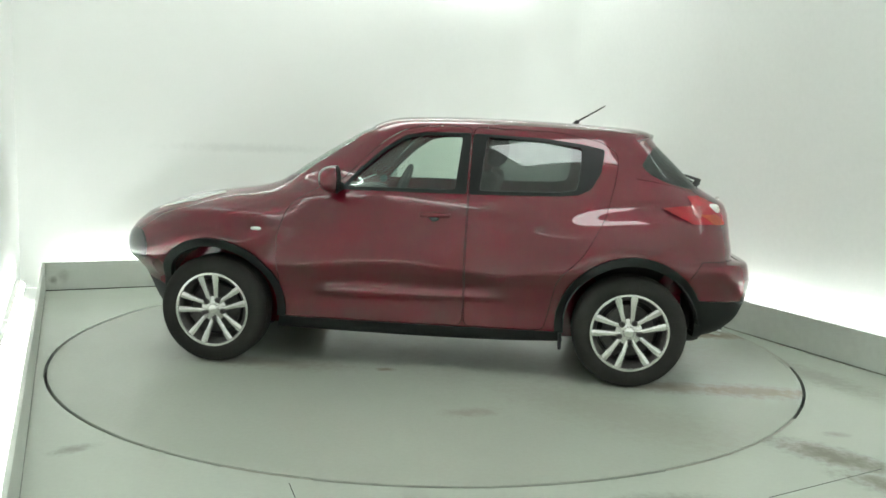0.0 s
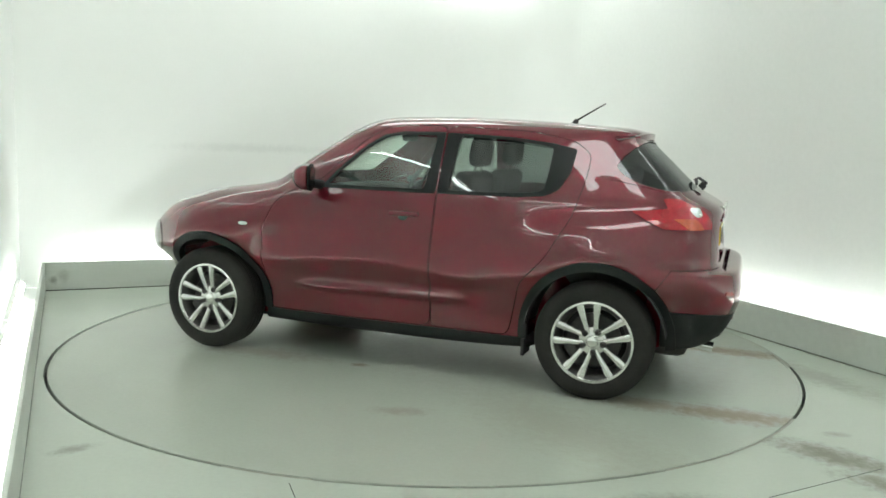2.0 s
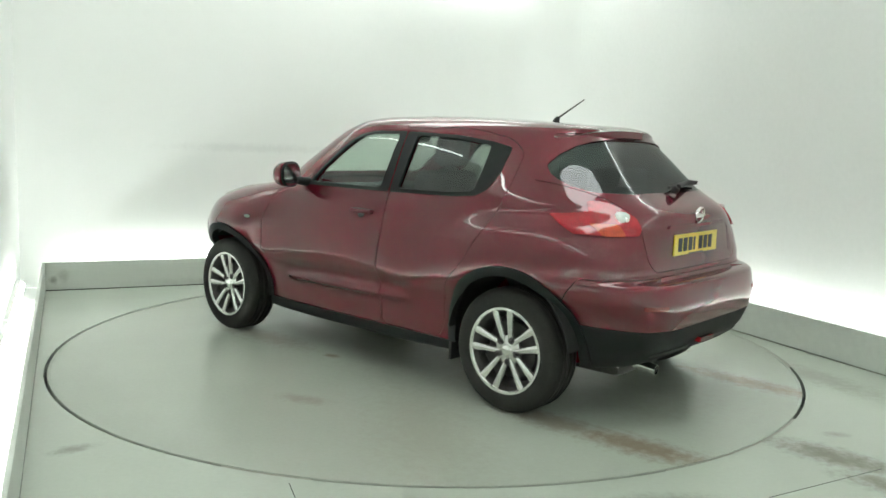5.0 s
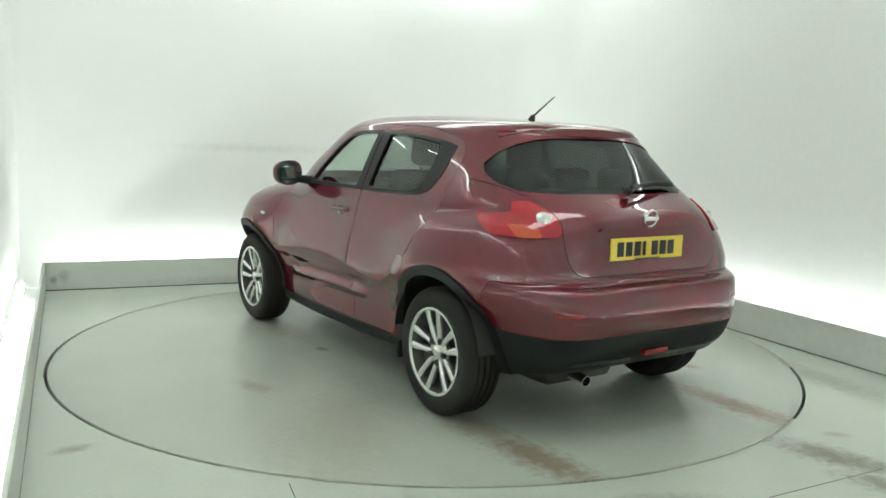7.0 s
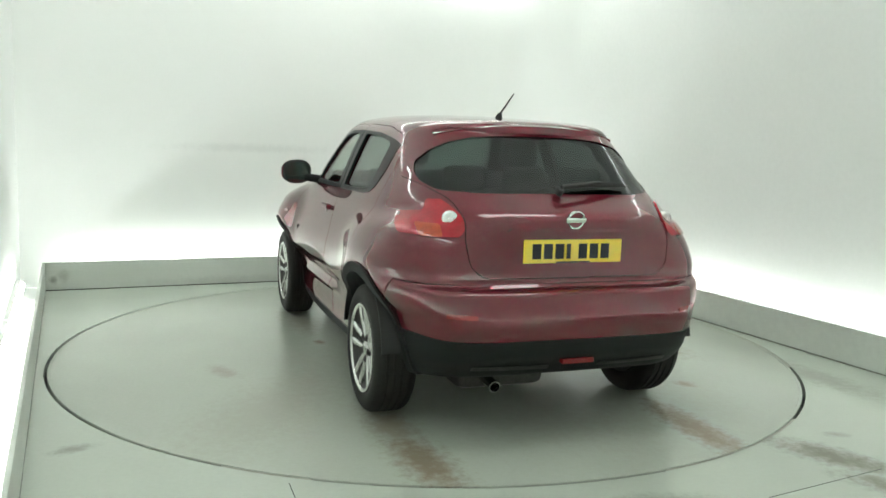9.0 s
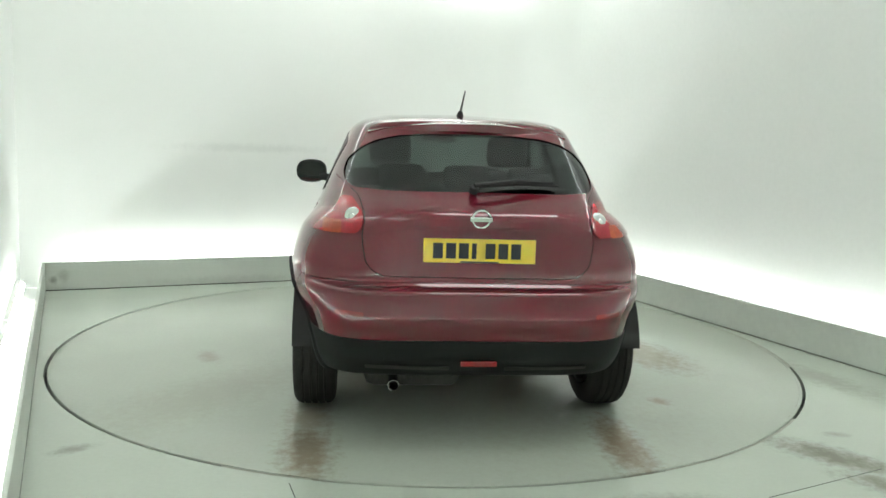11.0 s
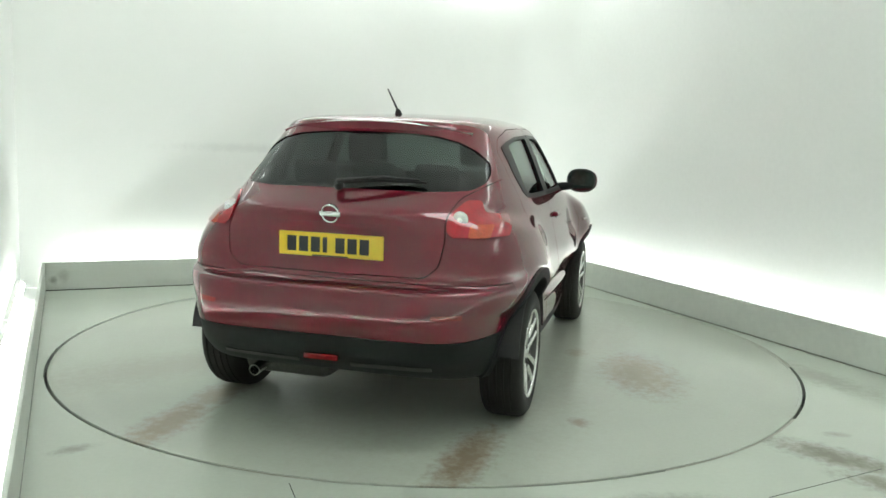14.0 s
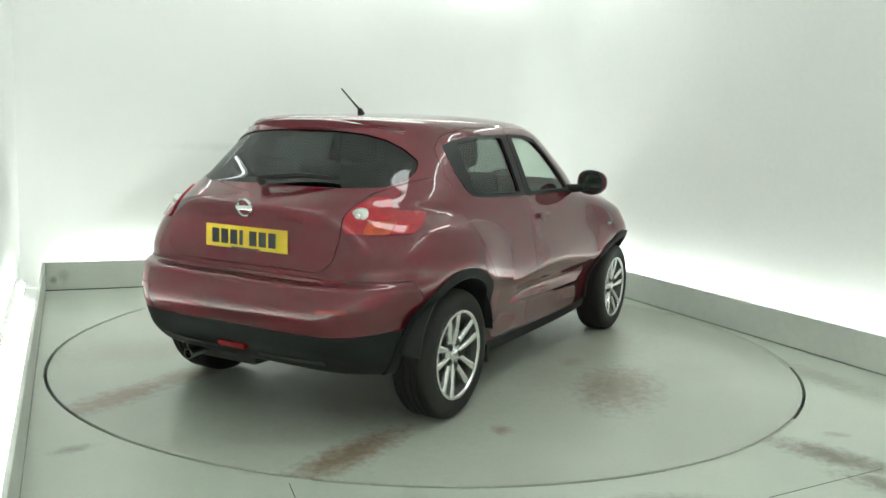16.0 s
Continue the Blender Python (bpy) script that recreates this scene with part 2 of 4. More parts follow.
UPPER = [
    (2.02, 0.77, 0.848, 0.85, -1.890, 0.82, 4.1, 6.5),
    (1.95, 0.85, 0.829, 0.925, -1.885, 0.93, 4.2, 5.5),
    (1.83, 0.92, 0.809, 0.99, -1.888, 1.01, 4.3, 4.5),
    (1.52, 1.02, 0.791, 1.045, -1.872, 1.075, 4.3, 3.9),
    (1.12, 1.085, 0.776, 1.085, -1.79, 1.125, 4.5, 4.2),
    (0.96, 1.13, 0.758, 1.13, -1.715, 1.165, 4.6, 4.4),
    (0.915, 1.17, 0.742, 1.17, -1.686, 1.193, 4.8, 4.4),
    (0.745, 1.29, 0.691, 1.30, -1.565, 1.31, 4.8, 4.4),
    (0.50, 1.44, 0.628, 1.44, -1.434, 1.435, 4.8, 4.4),
    (0.475, 1.455, 0.620, 1.455, -1.413, 1.455, 4.8, 4.4),
    (0.345, 1.515, 0.575, 1.508, -1.405, 1.492, 4.6, 4.4),
    (0.27, 1.544, 0.47, 1.545, -1.36, 1.513, 4.2, 4.2),
    (0.23, 1.554, 0.24, 1.567, -1.30, 1.524, 3.6, 4.0),
    (0.20, 1.557, 0.00, 1.573, -1.26, 1.527, 3.0, 3.0),
]
MID = -0.30
SPLIT_F, SPLIT_R = 0.0, -1.05
COLS = (48, 38, 46)


def level_curve(F, zf, W, zm, R, zr, nf, nr):
    a = np.linspace(0, math.pi / 2, 400)
    c, s = np.cos(a), np.sin(a)
    c[-1] = 0
    xf, yf = MID + (F - MID) * c ** (2 / nf), W * s ** (2 / nf)
    xr, yr = MID + (R - MID) * c ** (2 / nr), W * s ** (2 / nr)
    x, y = np.concatenate([xf, xr[::-1][1:]]), np.concatenate([yf, yr[::-1][1:]])
    z = zm + np.where(x > MID, (zf - zm) * (np.clip((x - MID) / (F - MID), 0, 1)) ** 2.2,
                      (zr - zm) * (np.clip((x - MID) / (R - MID), 0, 1)) ** 1.6)
    p = np.stack([x, y, z], 1)
    d = np.concatenate([[0], np.cumsum(np.linalg.norm(np.diff(p, axis=0), axis=1))])
    order = np.argsort(-x, kind="stable")
    cut = [0.0, np.interp(-SPLIT_F, -x[order], d[order]), np.interp(-SPLIT_R, -x[order], d[order]), d[-1]]
    where = [np.linspace(cut[i], cut[i + 1], COLS[i], endpoint=False) for i in range(3)]
    s_ = np.concatenate(where + [[d[-1]]])
    return np.stack([np.interp(s_, d, p[:, k]) for k in range(3)], 1)


def swell(p):
    """The wheel-arch haunches, the pinched waist and the wings over the lamps."""
    x, y, z = p[..., 0], p[..., 1].copy(), p[..., 2]

    def hump(cx, sx, cz, sz):
        return np.exp(-((x - cx) / sx) ** 2) * np.exp(-((z - cz) / sz) ** 2)
    def step(v, a, b):
        f = np.clip((v - a) / (b - a), 0, 1)
        return f * f * (3 - 2 * f)
    side = np.clip((y - 0.45) / 0.25, 0, 1)
    ridge = step(-x, -0.66, -0.54) * step(x, -0.56, -0.36)
    crest = 0.485 - 0.012 * x
    # rear haunch: its front edge runs down and forward from the window's corner, its shoulder lies below the lamp
    rear_edge = -0.70 - 1.6 * np.clip(z - 0.88, 0, 1)
    lift = 0.045 * step(-x, 1.25, 1.6)
    haunch = step(-x, -rear_edge - 0.10, -rear_edge + 0.42) * step(z, 0.52, 0.84) * step(-z, -1.07 - lift, -0.95 - lift) * step(x, -1.97, -1.72)
    # front wing: full over the wheel, falling in to the door
    wing_edge = 0.76 + 0.9 * np.clip(0.86 - z, 0, 0.2) + 0.6 * np.clip(z - 1.0, 0, 1)
    wing = step(x, wing_edge - 0.06, wing_edge + 0.26) * step(z, 0.52, 0.86) * step(-z, -1.09, -0.93) * step(-x, -1.90, -1.32)
    waist = step(x, -1.10, -0.40) * step(-x, -1.05, -0.50) * np.exp(-((z - 0.86) / 0.14) ** 2)
    flare = 0.0
    for cx in (1.265, -1.265):
        r = np.hypot(x - cx, z - 0.344)
        flare = flare + np.exp(-((r - 0.455) / 0.075) ** 2) * step(z, 0.36, 0.52)
    tuck = step(-x, 1.30, 1.62) * step(-z, -0.90, -0.74)
    y += side * (0.036 * hump(1.36, 0.36, 0.78, 0.25) + 0.072 * wing + 0.043 * haunch + 0.012 * flare - 0.012 * tuck
                 - 0.012 * waist
                 + 0.020 * ridge * np.exp(-((z - crest) / 0.022) ** 2) - 0.012 * ridge * np.exp(-((z - crest - 0.062) / 0.035) ** 2))
    p[..., 1] = y
    # the crest along the doors runs in a shallow wave
    wave = 0.022 * np.exp(-((x - 0.15) / 0.28) ** 2) - 0.035 * np.exp(-((x + 0.52) / 0.20) ** 2) - 0.02 * np.exp(-((x - 0.75) / 0.16) ** 2)
    z = z + side * wave * np.exp(-((z - 0.665) / 0.075) ** 2)
    crown = np.exp(-((x - 1.45) / 0.32) ** 2) * np.exp(-((y - 0.58) / 0.13) ** 2)
    p[..., 2] = z + 0.012 * crown * np.clip((z - 0.85) / 0.1, 0, 1)
    return p


def body_grid(step=0.024):
    lev = np.array([level_curve(*row) for row in LOWER + UPPER])
    gap = np.linalg.norm(np.diff(lev, axis=0), axis=2)
    t = np.concatenate([[0], np.cumsum(np.maximum(np.median(gap, axis=1), 0.02))])
    h = np.diff(t)
    slope = np.diff(lev, axis=0) / h[:, None, None]
    tan = np.empty_like(lev)
    tan[0], tan[-1] = slope[0], slope[-1]
    for i in range(1, len(lev) - 1):
        tan[i] = (slope[i - 1] * h[i] + slope[i] * h[i - 1]) / (h[i - 1] + h[i])
    rows = []
    for i in range(len(lev) - 1):
        n = max(2, int(round(np.percentile(gap[i], 80) / (0.008 if 3 < i < 7 else 0.012 if 3 < i < 15 else step))))
        for k in range(n):
            f = k / n
            a, b, c, d = 2 * f ** 3 - 3 * f ** 2 + 1, f ** 3 - 2 * f ** 2 + f, -2 * f ** 3 + 3 * f ** 2, f ** 3 - f ** 2
            rows.append(a * lev[i] + b * h[i] * tan[i] + c * lev[i + 1] + d * h[i] * tan[i + 1])
    rows.append(lev[-1])
    g = swell(np.array(rows))
    # fair the upper body, so that reflections run smoothly
    w = np.clip((g[..., 2:3] - 0.78) / 0.08, 0, 1)
    for _ in range(5):
        f = g.copy()
        f[1:-1] = 0.25 * g[:-2] + 0.5 * g[1:-1] + 0.25 * g[2:]
        g = g + w * (f - g)
        f = g.copy()
        f[:, 1:-1] = 0.25 * g[:, :-2] + 0.5 * g[:, 1:-1] + 0.25 * g[:, 2:]
        g = g + w * (f - g)
    g[..., 1] = np.maximum(g[..., 1], 0)
    g[0, :, 1] = g[-1, :, 1] = 0
    g[:, 0, 1] = g[:, -1, 1] = 0
    return g


GRID = body_grid()


def body_mesh(offset=0.0, floor=None):
    """The closed body, moved along its normals by offset; floor: nothing below that height."""
    b = bmesh.new()
    nr, nc, _ = GRID.shape
    for s in (1, -1):
        vs = [[b.verts.new((p[0], s * p[1], p[2])) for p in row] for row in GRID]
        for i in range(nr - 1):
            for j in range(nc - 1):
                q = (vs[i][j], vs[i][j + 1], vs[i + 1][j + 1], vs[i + 1][j])
                b.faces.new(q if s > 0 else q[::-1])
    bmesh.ops.remove_doubles(b, verts=b.verts[:], dist=2e-4)
    bmesh.ops.dissolve_degenerate(b, dist=1e-5, edges=b.edges[:])
    bmesh.ops.recalc_face_normals(b, faces=b.faces[:])
    b.normal_update()
    if offset:
        move = [(v, v.normal.copy()) for v in b.verts]
        for v, n in move:
            v.co += n * offset
    if floor is not None:
        for v in b.verts:
            v.co.z = max(v.co.z, floor)
    return b


def shell_piece(outer, inner, *tools):
    """A piece of the body's skin between two offsets, cut out by one or more prisms."""
    me = carve(solid(body_mesh(outer)), solid(body_mesh(inner)), "DIFFERENCE")
    for tl in tools:
        me = carve(me, solid(tl), "INTERSECT")
    return me


BODY_BVH = None


def skin(name, me, material, parent, label="", edge=None):
    """Links a carved mesh, shaded by the uncut body's own normals so that reflections run on over cuts and gaps."""
    global BODY_BVH
    if BODY_BVH is None:
        b = body_mesh()
        b.normal_update()
        b.faces.ensure_lookup_table()
        BODY_BVH = (BVHTree.FromBMesh(b), [[(v.co.copy(), v.normal.copy()) for v in f.verts] for f in b.faces])
    tree, faces = BODY_BVH
    known, normals = {}, []
    for poly in me.polygons:
        fn = poly.normal
        for li in poly.loop_indices:
            vi = me.loops[li].vertex_index
            if vi not in known:
                co = me.vertices[vi].co
                hit, fnorm, idx, dist = tree.find_nearest(co)
                w = [(n, 1.0 / (1e-6 + (c - hit).length_squared)) for c, n in faces[idx]]
                known[vi] = sum((n * k for n, k in w), Vector()).normalized()
            n = known[vi]
            normals.append(n if n.dot(fn) > 0.80 else -n if n.dot(fn) < -0.80 else fn.copy())
        poly.use_smooth = True
    me.normals_split_custom_set([tuple(n) for n in normals])
    me.materials.clear()
    me.materials.append(material)
    for poly in me.polygons:
        poly.material_index = 0
    me.name = name
    ob = new(name, me)
    ob.parent = parent
    if label:
        tagged(ob, label)
    return ob


# ---------------------------------------------------------------- room
def room_part(name, bm, material, label, category="", smooth=None, kind="structure"):
    ob = part(name, bm, material, None, label, smooth)
    ob.matrix_basis = ROOM
    return tagged(ob, label, category, kind=kind)


def build_room():
    # floor with a round opening for the turntable
    b = bmesh.new()
    corners = [(SIDE, BACK), (-SIDE, BACK), (-SIDE, FRONT), (SIDE, FRONT)]
    angles = sorted(set([2 * math.pi * k / 192 for k in range(192)] + [math.atan2(y, x) % (2 * math.pi) for x, y in corners]))
    inner, outer, deep = [], [], []
    for a in angles:
        c, s = math.cos(a), math.sin(a)
        k = min((SIDE / abs(c)) if abs(c) > 1e-6 else 99, (BACK / s if s > 0 else FRONT / s) if abs(s) > 1e-6 else 99)
        inner.append(b.verts.new((RING * c, RING * s, 0)))
        deep.append(b.verts.new((RING * c, RING * s, -0.06)))
        outer.append(b.verts.new((k * c, k * s, 0)))
    for i in range(len(angles)):
        j = (i + 1) % len(angles)
        b.faces.new((inner[i], outer[i], outer[j], inner[j]))
        b.faces.new((deep[i], inner[i], inner[j], deep[j]))
    ob = part("floor", b, FLOOR_PAINT)
    # the floor's paint is laid out in world directions
    for v in ob.data.vertices:
        v.co = ROOM @ v.co
    tagged(ob, "grey-green painted concrete floor with brown stains", "floor", kind="structure")
    b = bmesh.new()
    lathe(b, [(RING + 0.02, -0.05), (0.001, -0.05)], 64)
    part("floor_pit", b, PIT_DARK)
    tagged(bpy.data.objects["floor_pit"], "dark pit beneath the turntable", "pit", kind="structure")
    # boards that hide the light troughs
    H, T = 0.25, 0.022
    room_part("baseboard_back", box(bmesh.new(), -SIDE, SIDE, BACK, BACK + T, 0.007, H, 0.003), BOARD_BACK,
              "low pale green painted board before the back wall", "board")
    room_part("baseboard_left", box(bmesh.new(), -SIDE - T, -SIDE, FRONT, BACK + T, 0.007, H, 0.003), BOARD_PAINT,
              "low pale green painted board before the side wall", "board")
    room_part("baseboard_right", box(bmesh.new(), SIDE, SIDE + T, FRONT, BACK + T, 0.007, H, 0.003), BOARD_PAINT,
              "low pale green painted board with scuffed top edge", "board")
    for name, x0, x1, y0, y1 in (("baseboard_joint_back", -SIDE, SIDE, BACK + 0.006, BACK + T - 0.002), ("baseboard_joint_right", SIDE + 0.006, SIDE + T - 0.002, FRONT, BACK),
                                 ("baseboard_joint_left", -SIDE - T + 0.002, -SIDE - 0.006, FRONT, BACK), ("wall_joint_left", -WALL_U + 0.001, -WALL_U + 0.007, FRONT, WALL_V - 0.03)):
        room_part(name, box(bmesh.new(), x0, x1, y0, y1, -0.01, 0.008), GRIME if name.endswith("right") else PIT_DARK, "thin dark joint along the foot of the board", "joint")
    room_part("baseboard_front", box(bmesh.new(), -SIDE, SIDE, FRONT - T, FRONT, 0.007, H, 0.003), BOARD_PAINT,
              "low pale green painted board before the front wall", "board")
    # trough floors
    room_part("trough_front", box(bmesh.new(), -WALL_U, WALL_U, FRONT - GAP, FRONT - T - 0.002, -0.05, -0.002), WALL_PAINT, "white floor of the light trough", "trough")
    room_part("trough_back", box(bmesh.new(), -WALL_U, WALL_U, BACK + T + 0.002, WALL_V, -0.05, -0.002), WALL_PAINT, "white floor of the light trough", "trough")
    room_part("trough_left", box(bmesh.new(), -WALL_U, -SIDE - T - 0.002, FRONT, BACK + T, -0.05, -0.002), WALL_PAINT, "white floor of the light trough", "trough")
    room_part("trough_right", box(bmesh.new(), SIDE + T + 0.002, WALL_U, FRONT, BACK + T, -0.05, -0.002), WALL_PAINT, "white floor of the light trough", "trough")
    # walls: back and right run into each other round a cove
    R, th = 0.55, 0.12
    path = [(-WALL_U, WALL_V)]
    path += [(WALL_U - R + R * math.sin(a), WALL_V - R + R * math.cos(a)) for a in [math.pi / 2 * k / 14 for k in range(15)]]
    out = [(-WALL_U, WALL_V + th)] + [(WALL_U - R + (R + th) * math.sin(a), WALL_V - R + (R + th) * math.cos(a)) for a in [math.pi / 2 * k / 14 for k in range(15)]]
    def wall_strip(inner_pts, outer_pts):
        w = bmesh.new()
        cols = [[w.verts.new((p[0], p[1], z)) for p in inner_pts] for z in (-0.05, CEIL)]
        colo = [[w.verts.new((p[0], p[1], z)) for p in outer_pts] for z in (-0.05, CEIL)]
        n = len(inner_pts)
        for i in range(n - 1):
            w.faces.new((cols[0][i], cols[0][i + 1], cols[1][i + 1], cols[1][i]))
            w.faces.new((colo[0][i + 1], colo[0][i], colo[1][i], colo[1][i + 1]))
            w.faces.new((cols[1][i], cols[1][i + 1], colo[1][i + 1], colo[1][i]))
            w.faces.new((cols[0][i + 1], cols[0][i], colo[0][i], colo[0][i + 1]))
        w.faces.new((cols[0][0], cols[1][0], colo[1][0], colo[0][0]))
        w.faces.new((cols[0][-1], colo[0][-1], colo[1][-1], cols[1][-1]))
        bmesh.ops.recalc_face_normals(w, faces=w.faces[:])
        return w
    room_part("wall_back", wall_strip(path, out), BACK_PAINT, "smooth white studio wall with a rounded corner", "wall", smooth=30)
    room_part("wall_right", wall_strip([(WALL_U, WALL_V - R), (WALL_U, FRONT - GAP)], [(WALL_U + th, WALL_V - R), (WALL_U + th, FRONT - GAP)]), WALL_PAINT, "smooth white studio side wall", "wall")
    room_part("wall_left", wall_strip([(-WALL_U, FRONT - GAP), (-WALL_U, WALL_V + th)], [(-WALL_U - th, FRONT - GAP), (-WALL_U - th, WALL_V + th)]), WALL_PAINT, "smooth white studio side wall", "wall")
    room_part("wall_front", box(bmesh.new(), -WALL_U - th, WALL_U + th, FRONT - GAP - th, FRONT - GAP, -0.05, CEIL), WALL_PAINT, "plain white wall closing the studio", "wall")
    room_part("ceiling", box(bmesh.new(), -WALL_U - th, WALL_U + th, FRONT - GAP - th, WALL_V + th, CEIL, CEIL + 0.1), CEILING_PAINT, "plain white ceiling", "ceiling")


def build_lights():
    def batten(name, length, glow, label, group):
        e = new(name)
        tagged(e, label, "light", group)
        part("batten", box(bmesh.new(), -length / 2, length / 2, -0.03, 0.03, 0, 0.035, 0.004), FITTING, e)
        part("tube", tube(bmesh.new(), (-length / 2 + 0.02, 0, 0.052), (length / 2 - 0.02, 0, 0.052), 0.013, seg=8), glow, e, "glowing white fluorescent tube", 60)
        return e
    first = None
    spots = [(-1.60, WALL_V, 0), (-0.05, WALL_V, 0), (1.38, WALL_V, 0)]
    spots += [(s * WALL_U, 1.45 - 1.55 * k, -90 * s) for s in (-1, 1) for k in range(5)]
    spots += [(u, FRONT - GAP, 180) for u in (-1.6, -0.05, 1.5)]
    for u, v, turn in spots:
        m = ROOM @ pose(u, v, 0.150, 90, 0, turn)
        if first is None:
            first = batten("trough_light", 1.5, TUBE_GLOW, "white fluorescent batten fixed low on the wall in the trough", "trough lights")
            first.matrix_basis = m
        else:
            copy_thing(first, m)
    first = None
    # unseen battens, added along the ceiling's edge to brighten the upper walls
    for u, v, turn in [(-1.75, WALL_V - 0.16, 0), (-0.2, WALL_V - 0.16, 0), (1.45, WALL_V - 0.16, 0), (WALL_U - 0.16, 1.35, 90), (WALL_U - 0.16, -1.0, 90), (WALL_U - 0.16, -3.2, 90),
                       (-WALL_U + 0.16, 1.0, 90), (-WALL_U + 0.16, -1.2, 90), (-WALL_U + 0.16, -3.4, 90)]:
        m = ROOM @ pose(u, v, CEIL, 180, 0, turn)
        if first is None:
            first = batten("added_ceiling_batten", 1.8, UPPER_FILL_GLOW, "unseen batten added on the ceiling to light the upper walls", "ceiling battens")
            first.matrix_basis = m
        else:
            copy_thing(first, m)
    first = None
    for u in (0.0,):
        for v in (0.9, -2.2):
            m = ROOM @ pose(u, v, CEIL - 0.001, 180, 0, 0)
            if first is None:
                first = new("ceiling_light")
                tagged(first, "long white diffuser light on the ceiling", "light", "ceiling lights")
                f = bmesh.new()
                box(f, -0.82, 0.82, -0.32, 0.32, 0, 0.03, 0.004)
                part("frame", f, FITTING, first)
                part("diffuser", box(bmesh.new(), -0.80, 0.80, -0.30, 0.30, 0.031, 0.07, 0.01), PANEL_GLOW, first, "glowing white diffuser")
                first.matrix_basis = m
            else:
                copy_thing(first, m)


build_room()
build_lights()


def build_turntable():
    e = new("turntable")
    tagged(e, "round grey-green painted turntable flush with the floor, tyre-stained", "turntable")
    b = bmesh.new()
    lathe(b, [(0.0, 0.0), (0.8, 0.0), (1.6, 0.0), (RING - 0.022, 0.0), (RING - 0.018, -0.004), (RING - 0.018, -0.045)], 192)
    part("platter", b, DISC_PAINT, e, smooth=30)
    b = bmesh.new()
    lathe(b, [(RING - 0.036, 0.0006), (RING - 0.035, 0.0018), (RING - 0.020, 0.0018), (RING - 0.0175, -0.002)], 192)
    part("edge_ring", b, DISC_PAINT, e, "painted steel edge of the platter", 30)
    return e


def build_grime():
    b = bmesh.new()
    for a0, a1 in ((-64.0, -36.0), (-111.0, -101.0), (-9.0, 58.0)):
        rings = []
        for k in range(25):
            a = radians(a0 + (a1 - a0) * k / 24)
            rings.append([b.verts.new((r * math.cos(a), r * math.sin(a), -0.0015)) for r in (RING - 0.017, RING + 0.001)])
        for p, q in zip(rings, rings[1:]):
            b.faces.new((p[0], p[1], q[1], q[0]))
    tagged(part("floor_grime", b, GRIME), "pale dirt filling the joint round the turntable", "dirt", kind="stuff")


def build_cracks():
    for p, q in (((-0.55, -2.43), (-0.47, -2.66)), ((1.42, -2.44), (2.07, -2.10))):
        p, q = Vector(p), Vector(q)
        d = q - p
        b = box(bmesh.new(), 0, d.length, -0.0016, 0.0016, -0.01, 0.001, 0, pose(p.x, p.y, 0, 0, 0, math.degrees(math.atan2(d.y, d.x))))
        tagged(part("floor_crack", b, PIT_DARK), "thin dark crack across the painted floor", "crack", kind="structure")


build_cracks()
build_grime()
TURNTABLE = build_turntable()

# ---------------------------------------------------------------- the car
CAR = new("car")
tagged(CAR, "dark red metallic compact crossover car parked on the turntable", "car")
AXLE, HUB_Z, TYRE_R = 1.265, 0.332, 0.334

# outlines seen from the side (x, z)
FRONT_FRAME = [(0.50, 1.098), (0.40, 1.215), (0.24, 1.362), (0.12, 1.437), (0.0, 1.460), (-0.281, 1.462), (-0.274, 1.098)]
REAR_FRAME = [(-0.286, 1.098), (-0.293, 1.460), (-0.70, 1.445), (-0.95, 1.415), (-1.085, 1.386), (-1.065, 1.25), (-1.01, 1.155), (-0.94, 1.118), (-0.80, 1.106)]
FRONT_GLASS = rounded([(0.462, 1.116), (0.385, 1.21), (0.23, 1.35), (0.115, 1.422), (0.0, 1.445), (-0.235, 1.446), (-0.205, 1.116)], 0.03)
REAR_GLASS = rounded([(-0.345, 1.117), (-0.375, 1.444), (-0.70, 1.430), (-0.955, 1.396), (-0.945, 1.25), (-0.925, 1.14), (-0.80, 1.124)], 0.03)
FRONT_DOOR = rounded([(0.855, 0.305), (0.865, 0.80), (0.80, 1.00), (0.64, 1.105), (0.50, 1.15), (0.26, 1.395), (0.13, 1.475), (-0.02, 1.50), (-0.285, 1.50), (-0.275, 0.305)], 0.05)
REAR_DOOR = rounded([(-0.283, 0.305), (-0.293, 1.50), (-0.80, 1.482), (-1.06, 1.435), (-1.17, 1.36), (-1.155, 1.22), (-1.10, 1.0), (-0.98, 0.78), (-0.83, 0.62), (-0.765, 0.305)], 0.05)
# outlines seen from behind (y, z)
HATCH_SIDE = [(0.40, 1.166), (0.59, 1.174), (0.636, 1.205), (0.643, 1.250), (0.624, 1.305), (0.562, 1.362), (0.48, 1.404), (0.37, 1.430), (0.22, 1.442)]
HATCH_GLASS = rounded([(0.0, 1.168)] + HATCH_SIDE + [(0.0, 1.446)] + mirrored(HATCH_SIDE), 0.02)
TAILGATE = rounded([(0.0, 0.782), (-0.46, 0.785), (-0.525, 0.84), (-0.545, 0.96), (-0.53, 1.05), (-0.56, 1.14), (-0.70, 1.235), (-0.70, 1.32), (-0.61, 1.42), (-0.50, 1.468), (0.0, 1.488),
                    (0.50, 1.468), (0.61, 1.42), (0.70, 1.32), (0.70, 1.235), (0.56, 1.14), (0.53, 1.05), (0.545, 0.96), (0.525, 0.84), (0.46, 0.785)], 0.03)
